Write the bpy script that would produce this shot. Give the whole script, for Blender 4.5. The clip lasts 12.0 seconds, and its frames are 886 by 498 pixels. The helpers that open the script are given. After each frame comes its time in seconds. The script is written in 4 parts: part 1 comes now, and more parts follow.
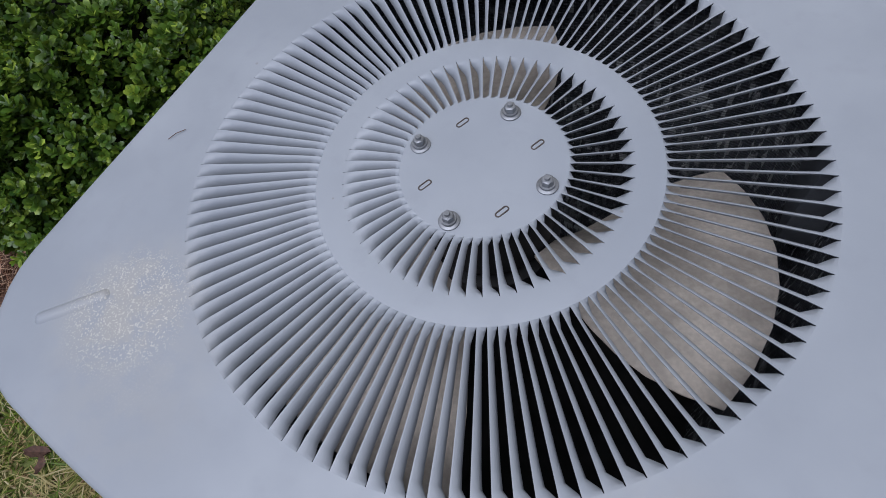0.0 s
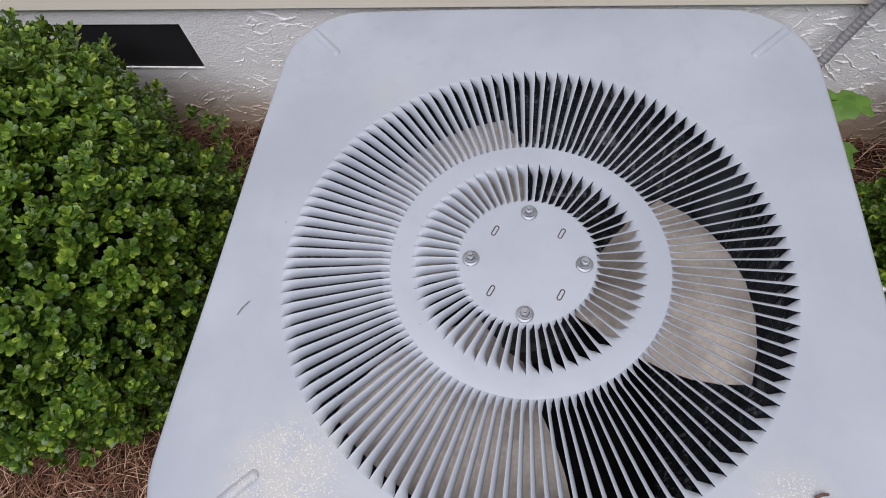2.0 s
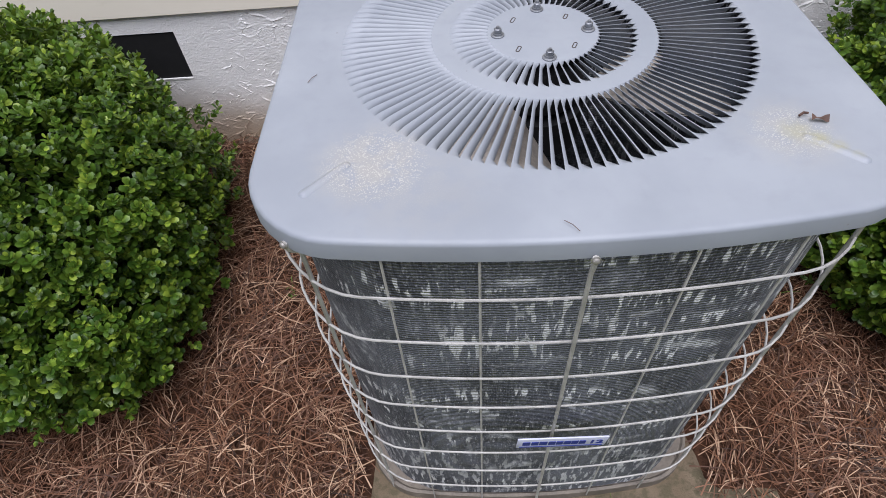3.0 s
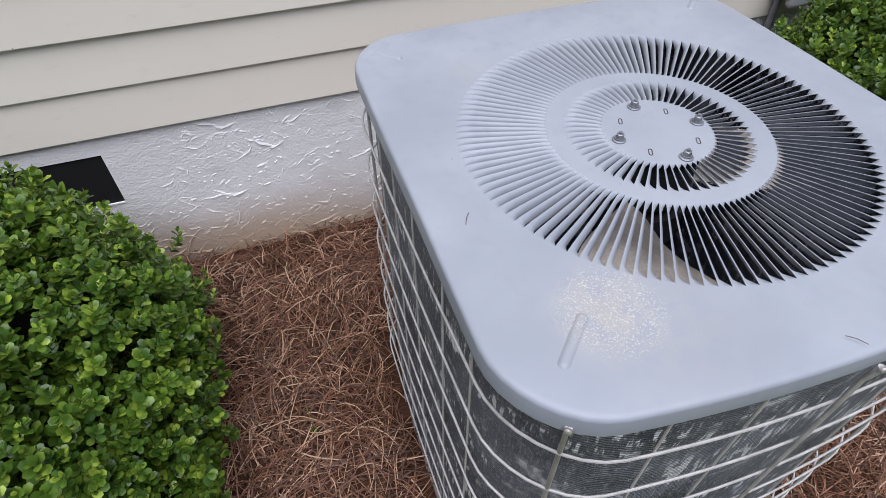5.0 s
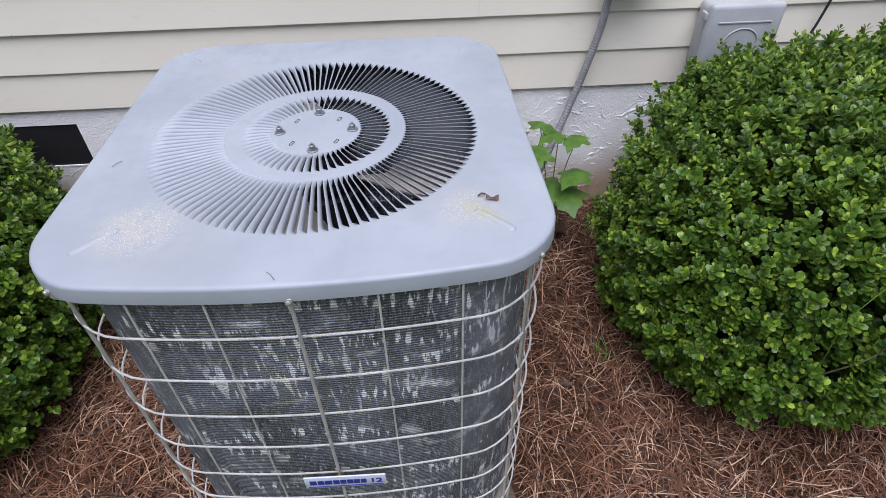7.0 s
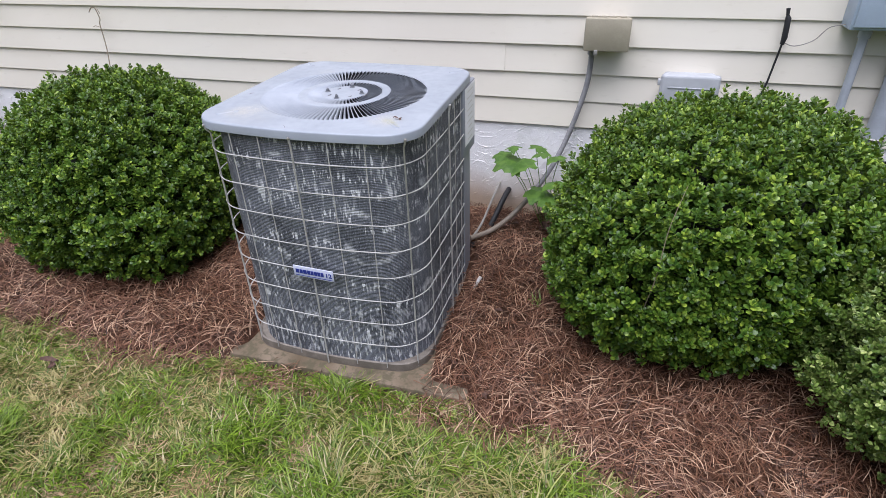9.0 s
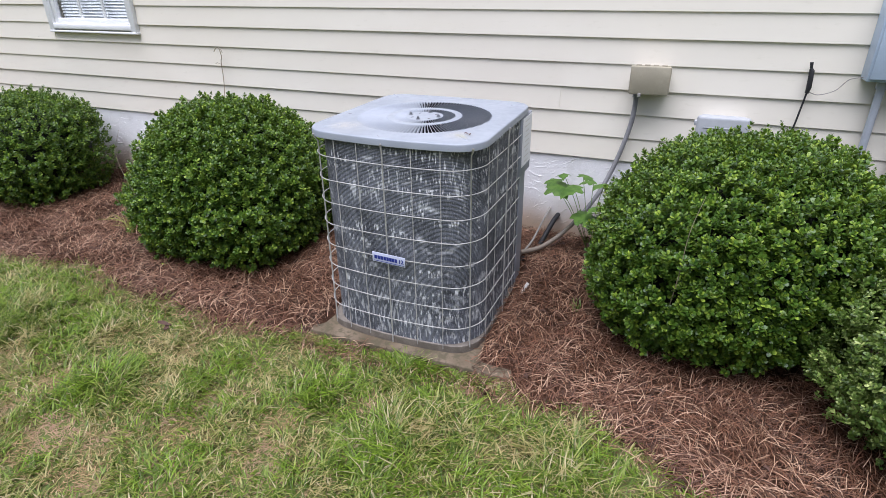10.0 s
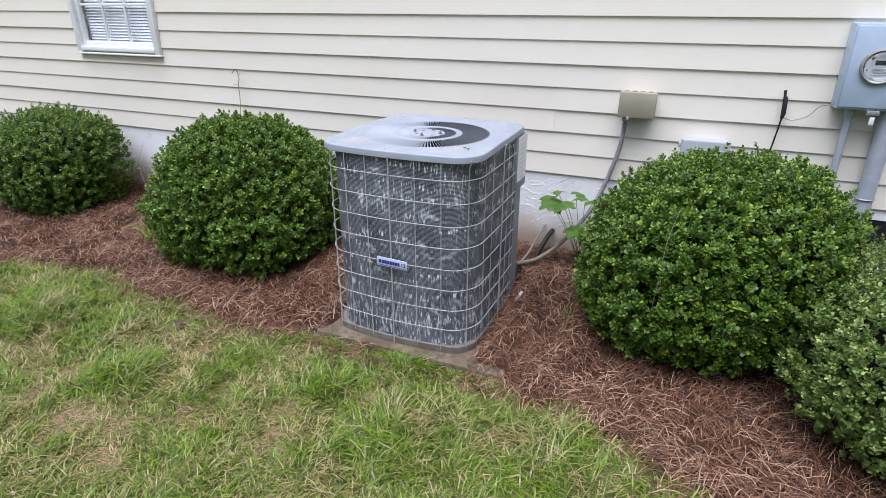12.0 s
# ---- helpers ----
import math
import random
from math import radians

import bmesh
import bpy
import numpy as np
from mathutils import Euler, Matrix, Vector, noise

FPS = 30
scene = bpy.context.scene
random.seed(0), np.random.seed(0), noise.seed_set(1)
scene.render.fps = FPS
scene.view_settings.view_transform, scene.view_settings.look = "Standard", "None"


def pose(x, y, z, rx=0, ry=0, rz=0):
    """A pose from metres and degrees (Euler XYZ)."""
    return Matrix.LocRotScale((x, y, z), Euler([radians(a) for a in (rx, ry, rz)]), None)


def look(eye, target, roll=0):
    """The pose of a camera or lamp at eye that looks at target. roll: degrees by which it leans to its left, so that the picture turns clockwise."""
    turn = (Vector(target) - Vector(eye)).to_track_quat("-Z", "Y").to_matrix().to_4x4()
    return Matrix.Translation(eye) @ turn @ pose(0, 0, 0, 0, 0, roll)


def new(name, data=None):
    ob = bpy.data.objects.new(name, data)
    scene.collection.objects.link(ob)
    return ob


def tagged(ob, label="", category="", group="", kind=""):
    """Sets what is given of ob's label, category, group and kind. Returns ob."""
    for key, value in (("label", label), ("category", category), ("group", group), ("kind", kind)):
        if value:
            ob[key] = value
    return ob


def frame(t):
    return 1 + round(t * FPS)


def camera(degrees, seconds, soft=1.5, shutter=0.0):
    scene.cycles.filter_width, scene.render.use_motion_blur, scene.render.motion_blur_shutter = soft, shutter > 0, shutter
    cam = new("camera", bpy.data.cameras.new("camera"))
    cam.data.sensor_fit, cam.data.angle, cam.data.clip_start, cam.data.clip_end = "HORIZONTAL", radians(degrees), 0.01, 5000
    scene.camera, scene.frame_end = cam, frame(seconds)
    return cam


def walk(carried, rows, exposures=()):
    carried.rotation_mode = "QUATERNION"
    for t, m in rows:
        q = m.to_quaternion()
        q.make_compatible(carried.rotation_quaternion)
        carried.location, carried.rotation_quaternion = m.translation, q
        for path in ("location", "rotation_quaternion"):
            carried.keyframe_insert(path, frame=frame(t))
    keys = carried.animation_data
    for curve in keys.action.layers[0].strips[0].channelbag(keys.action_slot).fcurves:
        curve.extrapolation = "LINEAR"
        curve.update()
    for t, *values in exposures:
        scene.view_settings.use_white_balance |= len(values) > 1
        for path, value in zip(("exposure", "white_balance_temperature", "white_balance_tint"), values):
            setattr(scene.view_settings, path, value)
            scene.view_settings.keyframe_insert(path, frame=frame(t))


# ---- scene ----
cam = camera(76.2, 12.0, soft=0.55)
PATH = [
    (0, (0.181, -0.271, 1.355), (-0.522, 0.451, -0.373), -18.9),
    (0.5, (0.100, -0.087, 1.425), (-0.412, 0.530, -0.407), -23.3),
    (1, (0.052, -0.104, 1.466), (-0.337, 0.532, -0.390), -22.6),
    (1.5, (0.005, -0.157, 1.536), (-0.320, 0.558, -0.304), -17.3),
    (2, (-0.009, -0.299, 1.530), (-0.278, 0.611, -0.230), -11.7),
    (2.5, (0.000, -0.554, 1.458), (-0.196, 0.568, -0.186), -8.5),
    (3, (-0.143, -0.768, 1.371), (-0.194, 0.512, -0.165), -5.1),
    (3.2, (-0.257, -0.837, 1.319), (-0.257, 0.474, -0.192), -4.4),
    (4.8, (-0.530, -0.563, 1.383), (-0.090, 0.709, -0.096), -0.1),
    (5, (-0.523, -0.553, 1.409), (-0.076, 0.755, -0.036), -0.5),
    (5.5, (-0.471, -0.553, 1.462), (-0.038, 0.758, 0.016), -0.5),
    (6, (-0.265, -0.592, 1.469), (0.117, 0.750, 0.035), -0.7),
    (6.5, (-0.041, -0.728, 1.461), (0.210, 0.689, 0.072), -1.1),
    (7, (0.179, -0.934, 1.451), (0.257, 0.562, 0.126), -1.3),
    (7.5, (0.443, -1.132, 1.456), (0.347, 0.424, 0.204), -1.8),
    (7.7, (0.518, -1.234, 1.458), (0.357, 0.351, 0.248), -1.9),
    (9.3, (0.979, -1.963, 1.492), (0.397, -0.323, 0.507), -1.5),
    (9.5, (1.000, -2.055, 1.477), (0.374, -0.406, 0.534), -1.3),
    (10, (1.040, -2.250, 1.477), (0.334, -0.593, 0.609), -0.6),
    (10.5, (1.135, -2.344, 1.470), (0.386, -0.683, 0.646), -0.1),
    (11, (1.154, -2.416, 1.475), (0.397, -0.741, 0.687), 0.4),
    (11.5, (1.140, -2.436, 1.476), (0.401, -0.740, 0.717), 0.4),
    (12, (1.133, -2.436, 1.471), (0.404, -0.746, 0.690), 0.3),
]
# stops, kelvin and tint of the clip's camera, which opens up as it backs away
EXPOSURES = [(0.0, 0.14, 5680, 14.5), (0.5, 0.05, 5680, 14.5), (1.0, 0.19, 5820, 15.0), (1.5, 0.41, 5950, 16.0), (2.5, 0.67, 6120, 16.5), (3.2, 0.69, 5850, 16.0), (5.0, 0.71, 5800, 16.5), (6.5, 0.77, 5700, 16.5), (7.5, 0.92, 5700, 17.5), (9.3, 1.09, 5710, 17.5), (12.0, 1.13, 5610, 16.5)]
walk(cam, [(t, look(eye, target, roll)) for t, eye, target, roll in PATH], EXPOSURES)

# ---- world and light ----
world = bpy.data.worlds.new("world")
scene.world = world
world.use_nodes = True
wn = world.node_tree
wn.nodes.clear()
sky = wn.nodes.new("ShaderNodeTexSky")
sky.sky_type = "NISHITA"
sky.sun_disc = False
SUN_UP, SUN_ROUND = 74.0, 190.0
sky.sun_elevation, sky.sun_rotation = radians(SUN_UP), radians(SUN_ROUND)
sky.air_density, sky.dust_density, sky.ozone_density = 1.0, 4.0, 1.0
soft_sky = wn.nodes.new("ShaderNodeHueSaturation")
soft_sky.inputs["Saturation"].default_value = 0.45
wbg = wn.nodes.new("ShaderNodeBackground")
wbg.inputs["Strength"].default_value = 0.068
wout = wn.nodes.new("ShaderNodeOutputWorld")
wn.links.new(sky.outputs[0], soft_sky.inputs["Color"])
wn.links.new(soft_sky.outputs[0], wbg.inputs[0])
wn.links.new(wbg.outputs[0], wout.inputs[0])

sun_data = bpy.data.lights.new("sun", "SUN")
sun_data.energy, sun_data.angle, sun_data.color = 2.15, radians(60), (1.0, 0.97, 0.93)
sun = new("sun", sun_data)
az = radians(SUN_ROUND)
toward = Vector((math.sin(az) * math.cos(radians(SUN_UP)), math.cos(az) * math.cos(radians(SUN_UP)), math.sin(radians(SUN_UP))))
sun.matrix_world = look(toward * 30, (0, 0, 0))
scene.view_settings.exposure = 0.0


# ---- materials ----
class Nodes:
    """Short hand for building a node tree."""

    def __init__(self, name):
        self.mat = bpy.data.materials.new(name)
        self.mat.use_nodes = True
        self.tree = self.mat.node_tree
        self.bsdf = self.tree.nodes["Principled BSDF"]
        self.out = self.tree.nodes["Material Output"]

    def add(self, kind, **inputs):
        n = self.tree.nodes.new(kind)
        for k, v in inputs.items():
            self.put(n.inputs[k.replace("_", " ")], v)
        return n

    def put(self, socket, v):
        if isinstance(v, bpy.types.NodeSocket):
            self.tree.links.new(v, socket)
        else:
            socket.default_value = v

    def coords(self, scale=(1, 1, 1)):
        tc = self.add("ShaderNodeTexCoord")
        mp = self.add("ShaderNodeMapping", Vector=tc.outputs["Object"], Scale=scale)
        return mp.outputs[0]

    def world_coords(self, scale=(1, 1, 1)):
        g = self.add("ShaderNodeNewGeometry")
        mp = self.add("ShaderNodeMapping", Vector=g.outputs["Position"], Scale=scale)
        return mp.outputs[0]

    def noise(self, vec, scale, detail=4, rough=0.55):
        n = self.add("ShaderNodeTexNoise", Vector=vec, Scale=scale, Detail=detail, Roughness=rough)
        return n.outputs["Fac"]

    def ramp(self, fac, lo, hi, a=0.0, b=1.0):
        m = self.add("ShaderNodeMapRange")
        m.interpolation_type = "SMOOTHSTEP"
        for k, v in (("Value", fac), ("From Min", lo), ("From Max", hi), ("To Min", a), ("To Max", b)):
            self.put(m.inputs[k], v)
        return m.outputs[0]

    def math(self, op, a, b=0.0):
        m = self.add("ShaderNodeMath")
        m.operation = op
        self.put(m.inputs[0], a)
        self.put(m.inputs[1], b)
        return m.outputs[0]

    def mix(self, fac, a, b, blend="MIX"):
        m = self.add("ShaderNodeMix")
        m.data_type, m.blend_type = "RGBA", blend
        self.put(m.inputs[0], fac)
        for sock, v in ((m.inputs[6], a), (m.inputs[7], b)):
            self.put(sock, v if isinstance(v, bpy.types.NodeSocket) else (*v, 1.0))
        return m.outputs[2]

    def bump(self, height, strength=0.3, distance=0.002, normal=None):
        b = self.add("ShaderNodeBump", Height=height, Strength=strength, Distance=distance)
        if normal is not None:
            self.put(b.inputs["Normal"], normal)
        return b.outputs[0]

    def finish(self, color, rough=0.5, metal=0.0, normal=None, spec=0.5):
        self.put(self.bsdf.inputs["Base Color"], color if isinstance(color, bpy.types.NodeSocket) else (*color, 1.0))
        self.put(self.bsdf.inputs["Roughness"], rough)
        self.put(self.bsdf.inputs["Metallic"], metal)
        self.put(self.bsdf.inputs["Specular IOR Level"], spec)
        if normal is not None:
            self.put(self.bsdf.inputs["Normal"], normal)
        return self.mat


def plain(name, col, rough=0.5, metal=0.0, vary=0.15, scale=8.0, grain=180.0, bump=0.08, spec=0.5):
    """A painted or moulded surface with blotches, grain and a fine relief."""
    n = Nodes(name)
    v = n.world_coords()
    big, small = n.noise(v, scale), n.noise(v, grain, 3)
    dark = tuple(c * (1 - vary) for c in col)
    c = n.mix(n.ramp(big, 0.35, 0.65), dark, col)
    c = n.mix(n.ramp(small, 0.3, 0.7, 0.0, 0.25), c, tuple(c_ * (1 - 2 * vary) for c_ in col))
    return n.finish(c, n.ramp(big, 0.3, 0.7, rough * 0.85, min(1, rough * 1.15)), metal, n.bump(small, bump, 0.001), spec)


def blob(n, vec, centre, radius):
    """1 at centre, falling to 0 at radius."""
    d = n.add("ShaderNodeVectorMath")
    d.operation = "DISTANCE"
    n.put(d.inputs[0], vec)
    d.inputs[1].default_value = centre
    return n.ramp(d.outputs["Value"], radius * 0.15, radius, 1.0, 0.0)


def cover_paint():
    n = Nodes("cover_paint")
    v = n.world_coords()
    big, mid, fine = n.noise(v, 5), n.noise(v, 30, 5), n.noise(v, 420, 2)
    base = n.mix(n.ramp(big, 0.3, 0.7), (0.257, 0.279, 0.315), (0.307, 0.330, 0.366))
    base = n.mix(n.ramp(mid, 0.52, 0.75, 0, 0.35), base, (0.245, 0.264, 0.296))
    # beige lichen bloom round the front dimples and one at the back
    dirt = None
    for c, r, gain in (((-0.235, -0.262, TOP), 0.10, 1.0), ((0.255, -0.250, TOP), 0.085, 0.75), ((-0.20, 0.255, TOP), 0.06, 0.35), ((-0.19, -0.30, TOP), 0.13, 0.35)):
        b = n.math("MULTIPLY", blob(n, v, c, r), gain)
        dirt = b if dirt is None else n.math("MAXIMUM", dirt, b)
    wash = n.math("MULTIPLY", dirt, n.ramp(n.noise(v, 45, 4), 0.35, 0.6, 0.15, 0.6))
    base = n.mix(wash, base, (0.37, 0.35, 0.31))
    speck = n.math("MULTIPLY", n.ramp(dirt, 0.25, 0.8), n.ramp(n.noise(v, 520, 2), 0.57, 0.63))
    base = n.mix(n.math("MULTIPLY", speck, 0.95), base, (0.50, 0.488, 0.455))
    green = None
    for c, r, gain in (((0.262, -0.250, TOP), 0.030, 0.7), ((0.280, -0.266, TOP), 0.022, 1.0), ((0.296, -0.281, TOP), 0.016, 0.9), ((0.310, -0.296, TOP), 0.012, 0.6)):
        b = n.math("MULTIPLY", blob(n, v, c, r), gain)
        green = b if green is None else n.math("MAXIMUM", green, b)
    green = n.math("MULTIPLY", green, n.ramp(n.noise(v, 120, 3), 0.30, 0.55, 0.3, 1.0))
    base = n.mix(n.math("MULTIPLY", green, 0.45), base, (0.34, 0.31, 0.11))
    # scattered dark specks
    vor = n.add("ShaderNodeTexVoronoi", Vector=v, Scale=24.0)
    dots = n.ramp(vor.outputs["Distance"], 0.035, 0.05, 1.0, 0.0)
    pick = n.ramp(vor.outputs["Color"], 0.72, 0.74)
    base = n.mix(n.math("MULTIPLY", n.math("MULTIPLY", dots, pick), 0.6), base, (0.22, 0.21, 0.2))
    rough = n.ramp(mid, 0.3, 0.7, 0.40, 0.54)
    return n.finish(base, rough, 0.0, n.bump(fine, 0.05, 0.0006, n.bump(speck, 0.4, 0.001)), 0.5)


def coil_metal():
    """Dark fins with tube rows and white corrosion in short upright flecks, rows and clouds."""
    n = Nodes("coil_metal")
    patch = n.noise(n.coords((1, 1, 0.8)), 7, 4, 0.6)
    fleck = n.noise(n.coords((1, 1, 0.20)), 105, 3, 0.55)
    fine = n.noise(n.coords((1, 1, 0.10)), 420, 2)
    dash = n.noise(n.coords((1, 1, 0.55)), 260, 2)
    band = n.noise(n.coords((0.22, 0.22, 1.5)), 13, 3, 0.6)
    cloud = n.noise(n.coords((1.0, 1.0, 1.6)), 11, 3, 0.5)
    ragged = n.noise(n.coords((1, 1, 0.35)), 60, 5, 0.7)
    rows = n.add("ShaderNodeTexWave", Vector=n.coords(), Scale=56.0, Distortion=3.2, Detail=3.0)
    rows.inputs["Detail Scale"].default_value = 2.5
    rows.bands_direction = "Z"
    base = n.mix(n.ramp(patch, 0.32, 0.68), (0.046, 0.051, 0.065), (0.165, 0.177, 0.207))
    base = n.mix(n.ramp(fine, 0.40, 0.72, 0, 0.55), base, (0.21, 0.22, 0.24))
    base = n.mix(n.ramp(rows.outputs["Fac"], 0.25, 0.85, 0.0, 0.30), base, (0.012, 0.013, 0.017))
    base = n.mix(n.ramp(dash, 0.57, 0.68, 0, 0.6), base, (0.34, 0.35, 0.38))
    low = n.ramp(n.add("ShaderNodeSeparateXYZ", Vector=n.coords()).outputs[2], 0.05, 0.40, 0.55, 0.0)
    where = n.math("MAXIMUM", n.math("ADD", low, 0.08), n.math("MAXIMUM", n.ramp(band, 0.50, 0.61), n.ramp(patch, 0.53, 0.66, 0.0, 0.8)))
    white = n.math("MULTIPLY", n.ramp(fleck, 0.53, 0.60), where)
    base = n.mix(n.math("MULTIPLY", white, 0.92), base, (0.74, 0.75, 0.76))
    haze = n.math("MULTIPLY", n.ramp(cloud, 0.59, 0.70), n.ramp(ragged, 0.38, 0.62, 0.15, 0.85))
    base = n.mix(haze, base, (0.56, 0.57, 0.59))
    h = n.math("ADD", rows.outputs["Fac"], fine)
    return n.finish(base, 0.62, 0.1, n.bump(h, 0.6, 0.003))


def stucco():
    n = Nodes("stucco_white")
    v = n.world_coords()
    warp = n.add("ShaderNodeTexNoise", Vector=v, Scale=5.0, Detail=3.0)
    off = n.add("ShaderNodeVectorMath")
    off.operation = "MULTIPLY_ADD"
    n.put(off.inputs[0], warp.outputs["Color"])
    off.inputs[1].default_value = (0.25, 0.25, 0.25)
    n.put(off.inputs[2], v)
    strokes = n.add("ShaderNodeTexNoise", Vector=off.outputs[0], Scale=22.0, Detail=6.0, Roughness=0.62)
    rid = n.ramp(n.math("ABSOLUTE", n.math("SUBTRACT", strokes.outputs["Fac"], 0.5)), 0.0, 0.06, 1.0, 0.0)
    grain = n.noise(v, 160, 4)
    big = n.noise(v, 3, 4)
    z = n.add("ShaderNodeSeparateXYZ", Vector=v).outputs[2]
    base = n.mix(n.ramp(big, 0.3, 0.7), (0.86, 0.85, 0.84), (0.91, 0.90, 0.885))
    base = n.mix(n.ramp(grain, 0.58, 0.78, 0, 0.22), base, (0.55, 0.54, 0.52))
    splash = n.math("MULTIPLY", n.ramp(n.math("ADD", z, n.math("MULTIPLY", big, 0.22)), 0.18, 0.46, 1.0, 0.0), 0.85)
    base = n.mix(splash, base, (0.46, 0.32, 0.19))
    mould = n.math("MULTIPLY", n.ramp(n.noise(v, 7, 5), 0.58, 0.72), 0.2)
    base = n.mix(mould, base, (0.36, 0.36, 0.30))
    return n.finish(base, 0.9, 0, n.bump(rid, 0.12, 0.005, n.bump(n.math("ADD", grain, n.noise(v, 45, 4)), 0.5, 0.006)), 0.25)


def siding_vinyl():
    n = Nodes("siding_vinyl")
    v = n.world_coords((0.5, 1, 1))
    w = n.world_coords()
    obj = n.add("ShaderNodeObjectInfo")
    grain = n.add("ShaderNodeTexNoise", Vector=n.world_coords((6, 60, 60)), Scale=4.0, Detail=5.0)
    big = n.noise(v, 3, 4)
    base = n.mix(n.ramp(big, 0.3, 0.7), (0.790, 0.735, 0.620), (0.825, 0.772, 0.660))
    base = n.mix(n.math("MULTIPLY", obj.outputs["Random"], 0.25), base, (0.765, 0.70, 0.58))
    stain = n.math("MULTIPLY", n.ramp(n.noise(n.world_coords((1, 1, 3)), 16, 5), 0.60, 0.75), 0.10)
    base = n.mix(stain, base, (0.42, 0.37, 0.24))
    vor = n.add("ShaderNodeTexVoronoi", Vector=w, Scale=9.0)
    dots = n.math("MULTIPLY", n.ramp(vor.outputs["Distance"], 0.02, 0.03, 1, 0), n.ramp(vor.outputs["Color"], 0.6, 0.62))
    base = n.mix(n.math("MULTIPLY", dots, 0.6), base, (0.16, 0.14, 0.11))
    return n.finish(base, 0.5, 0, n.bump(grain.outputs["Fac"], 0.12, 0.001), 0.4)


def leaf_mat(name, dark, light, tip, thin=0.16):
    """Leaves that differ a little one by one and more from sprig to sprig."""
    n = Nodes(name)
    r = n.add("ShaderNodeNewGeometry").outputs["Random Per Island"]
    v = n.world_coords()
    sprig = n.ramp(n.noise(v, 34, 2), 0.36, 0.64)
    c = n.mix(n.math("ADD", n.math("MULTIPLY", r, 0.45), n.math("MULTIPLY", sprig, 0.55)), dark, light)
    c = n.mix(n.ramp(n.noise(v, 5, 3), 0.42, 0.68, 0, 0.35), c, light)
    c = n.mix(n.math("MULTIPLY", n.ramp(r, 0.45, 0.95), n.ramp(sprig, 0.40, 1.0, 0.2, 0.95)), c, tip)
    n.finish(c, 0.40, 0, n.bump(n.noise(v, 300, 2), 0.15, 0.0008), 0.45)
    tr = n.add("ShaderNodeBsdfTranslucent", Color=n.mix(0.5, c, tip))
    ms = n.add("ShaderNodeMixShader", Fac=thin)
    n.tree.links.new(n.bsdf.outputs[0], ms.inputs[1])
    n.tree.links.new(tr.outputs[0], ms.inputs[2])
    n.tree.links.new(ms.outputs[0], n.out.inputs["Surface"])
    return n.mat


def grass_mat():
    n = Nodes("grass_blade")
    g = n.add("ShaderNodeNewGeometry")
    r = g.outputs["Random Per Island"]
    v = n.world_coords()
    c = n.mix(r, (0.055, 0.092, 0.008), (0.24, 0.368, 0.022))
    dry = n.ramp(n.math("ADD", n.math("MULTIPLY", n.noise(v, 3.2, 4), 1.2), n.math("MULTIPLY", r, 0.35)), 0.80, 1.02)
    c = n.mix(n.math("MULTIPLY", dry, 0.85), c, (0.46, 0.36, 0.17))
    c = n.mix(n.ramp(n.math("FRACT", n.math("MULTIPLY", r, 17.0)), 0.90, 0.94, 0.0, 0.9), c, (0.50, 0.42, 0.24))
    n.finish(c, 0.5, 0, None, 0.4)
    tr = n.add("ShaderNodeBsdfTranslucent", Color=c)
    ms = n.add("ShaderNodeMixShader", Fac=0.3)
    n.tree.links.new(n.bsdf.outputs[0], ms.inputs[1])
    n.tree.links.new(tr.outputs[0], ms.inputs[2])
    n.tree.links.new(ms.outputs[0], n.out.inputs["Surface"])
    return n.mat


def straw_mat():
    n = Nodes("pine_straw")
    g = n.add("ShaderNodeNewGeometry")
    r = g.outputs["Random Per Island"]
    v = n.world_coords()
    c = n.mix(r, (0.021, 0.009, 0.004), (0.255, 0.117, 0.061))
    c = n.mix(n.ramp(r, 0.72, 0.97, 0, 0.9), c, (0.50, 0.34, 0.22))
    c = n.mix(n.ramp(n.noise(v, 4, 4), 0.45, 0.7, 0, 0.35), c, (0.17, 0.078, 0.044))
    return n.finish(c, 0.6, 0, None, 0.35)


def thatch_mat():
    n = Nodes("dead_thatch")
    r = n.add("ShaderNodeNewGeometry").outputs["Random Per Island"]
    v = n.world_coords()
    c = n.mix(r, (0.12, 0.075, 0.032), (0.46, 0.33, 0.165))
    c = n.mix(n.ramp(n.noise(v, 5, 4), 0.45, 0.65, 0, 0.6), c, (0.34, 0.22, 0.15))
    c = n.mix(n.ramp(r, 0.80, 0.84, 0, 0.7), c, (0.10, 0.13, 0.025))
    return n.finish(c, 0.8, 0, None, 0.2)


def soil_mat(name, a, b, c3, s=14):
    n = Nodes(name)
    v = n.world_coords()
    big, mid, fine = n.noise(v, 2.2, 4), n.noise(v, s, 5), n.noise(v, 130, 4)
    c = n.mix(n.ramp(mid, 0.3, 0.7), a, b)
    c = n.mix(n.ramp(big, 0.45, 0.7, 0, 0.7), c, c3)
    c = n.mix(n.ramp(fine, 0.5, 0.75, 0, 0.5), c, tuple(x * 0.4 for x in a))
    return n.finish(c, 0.95, 0, n.bump(fine, 0.6, 0.006), 0.2)


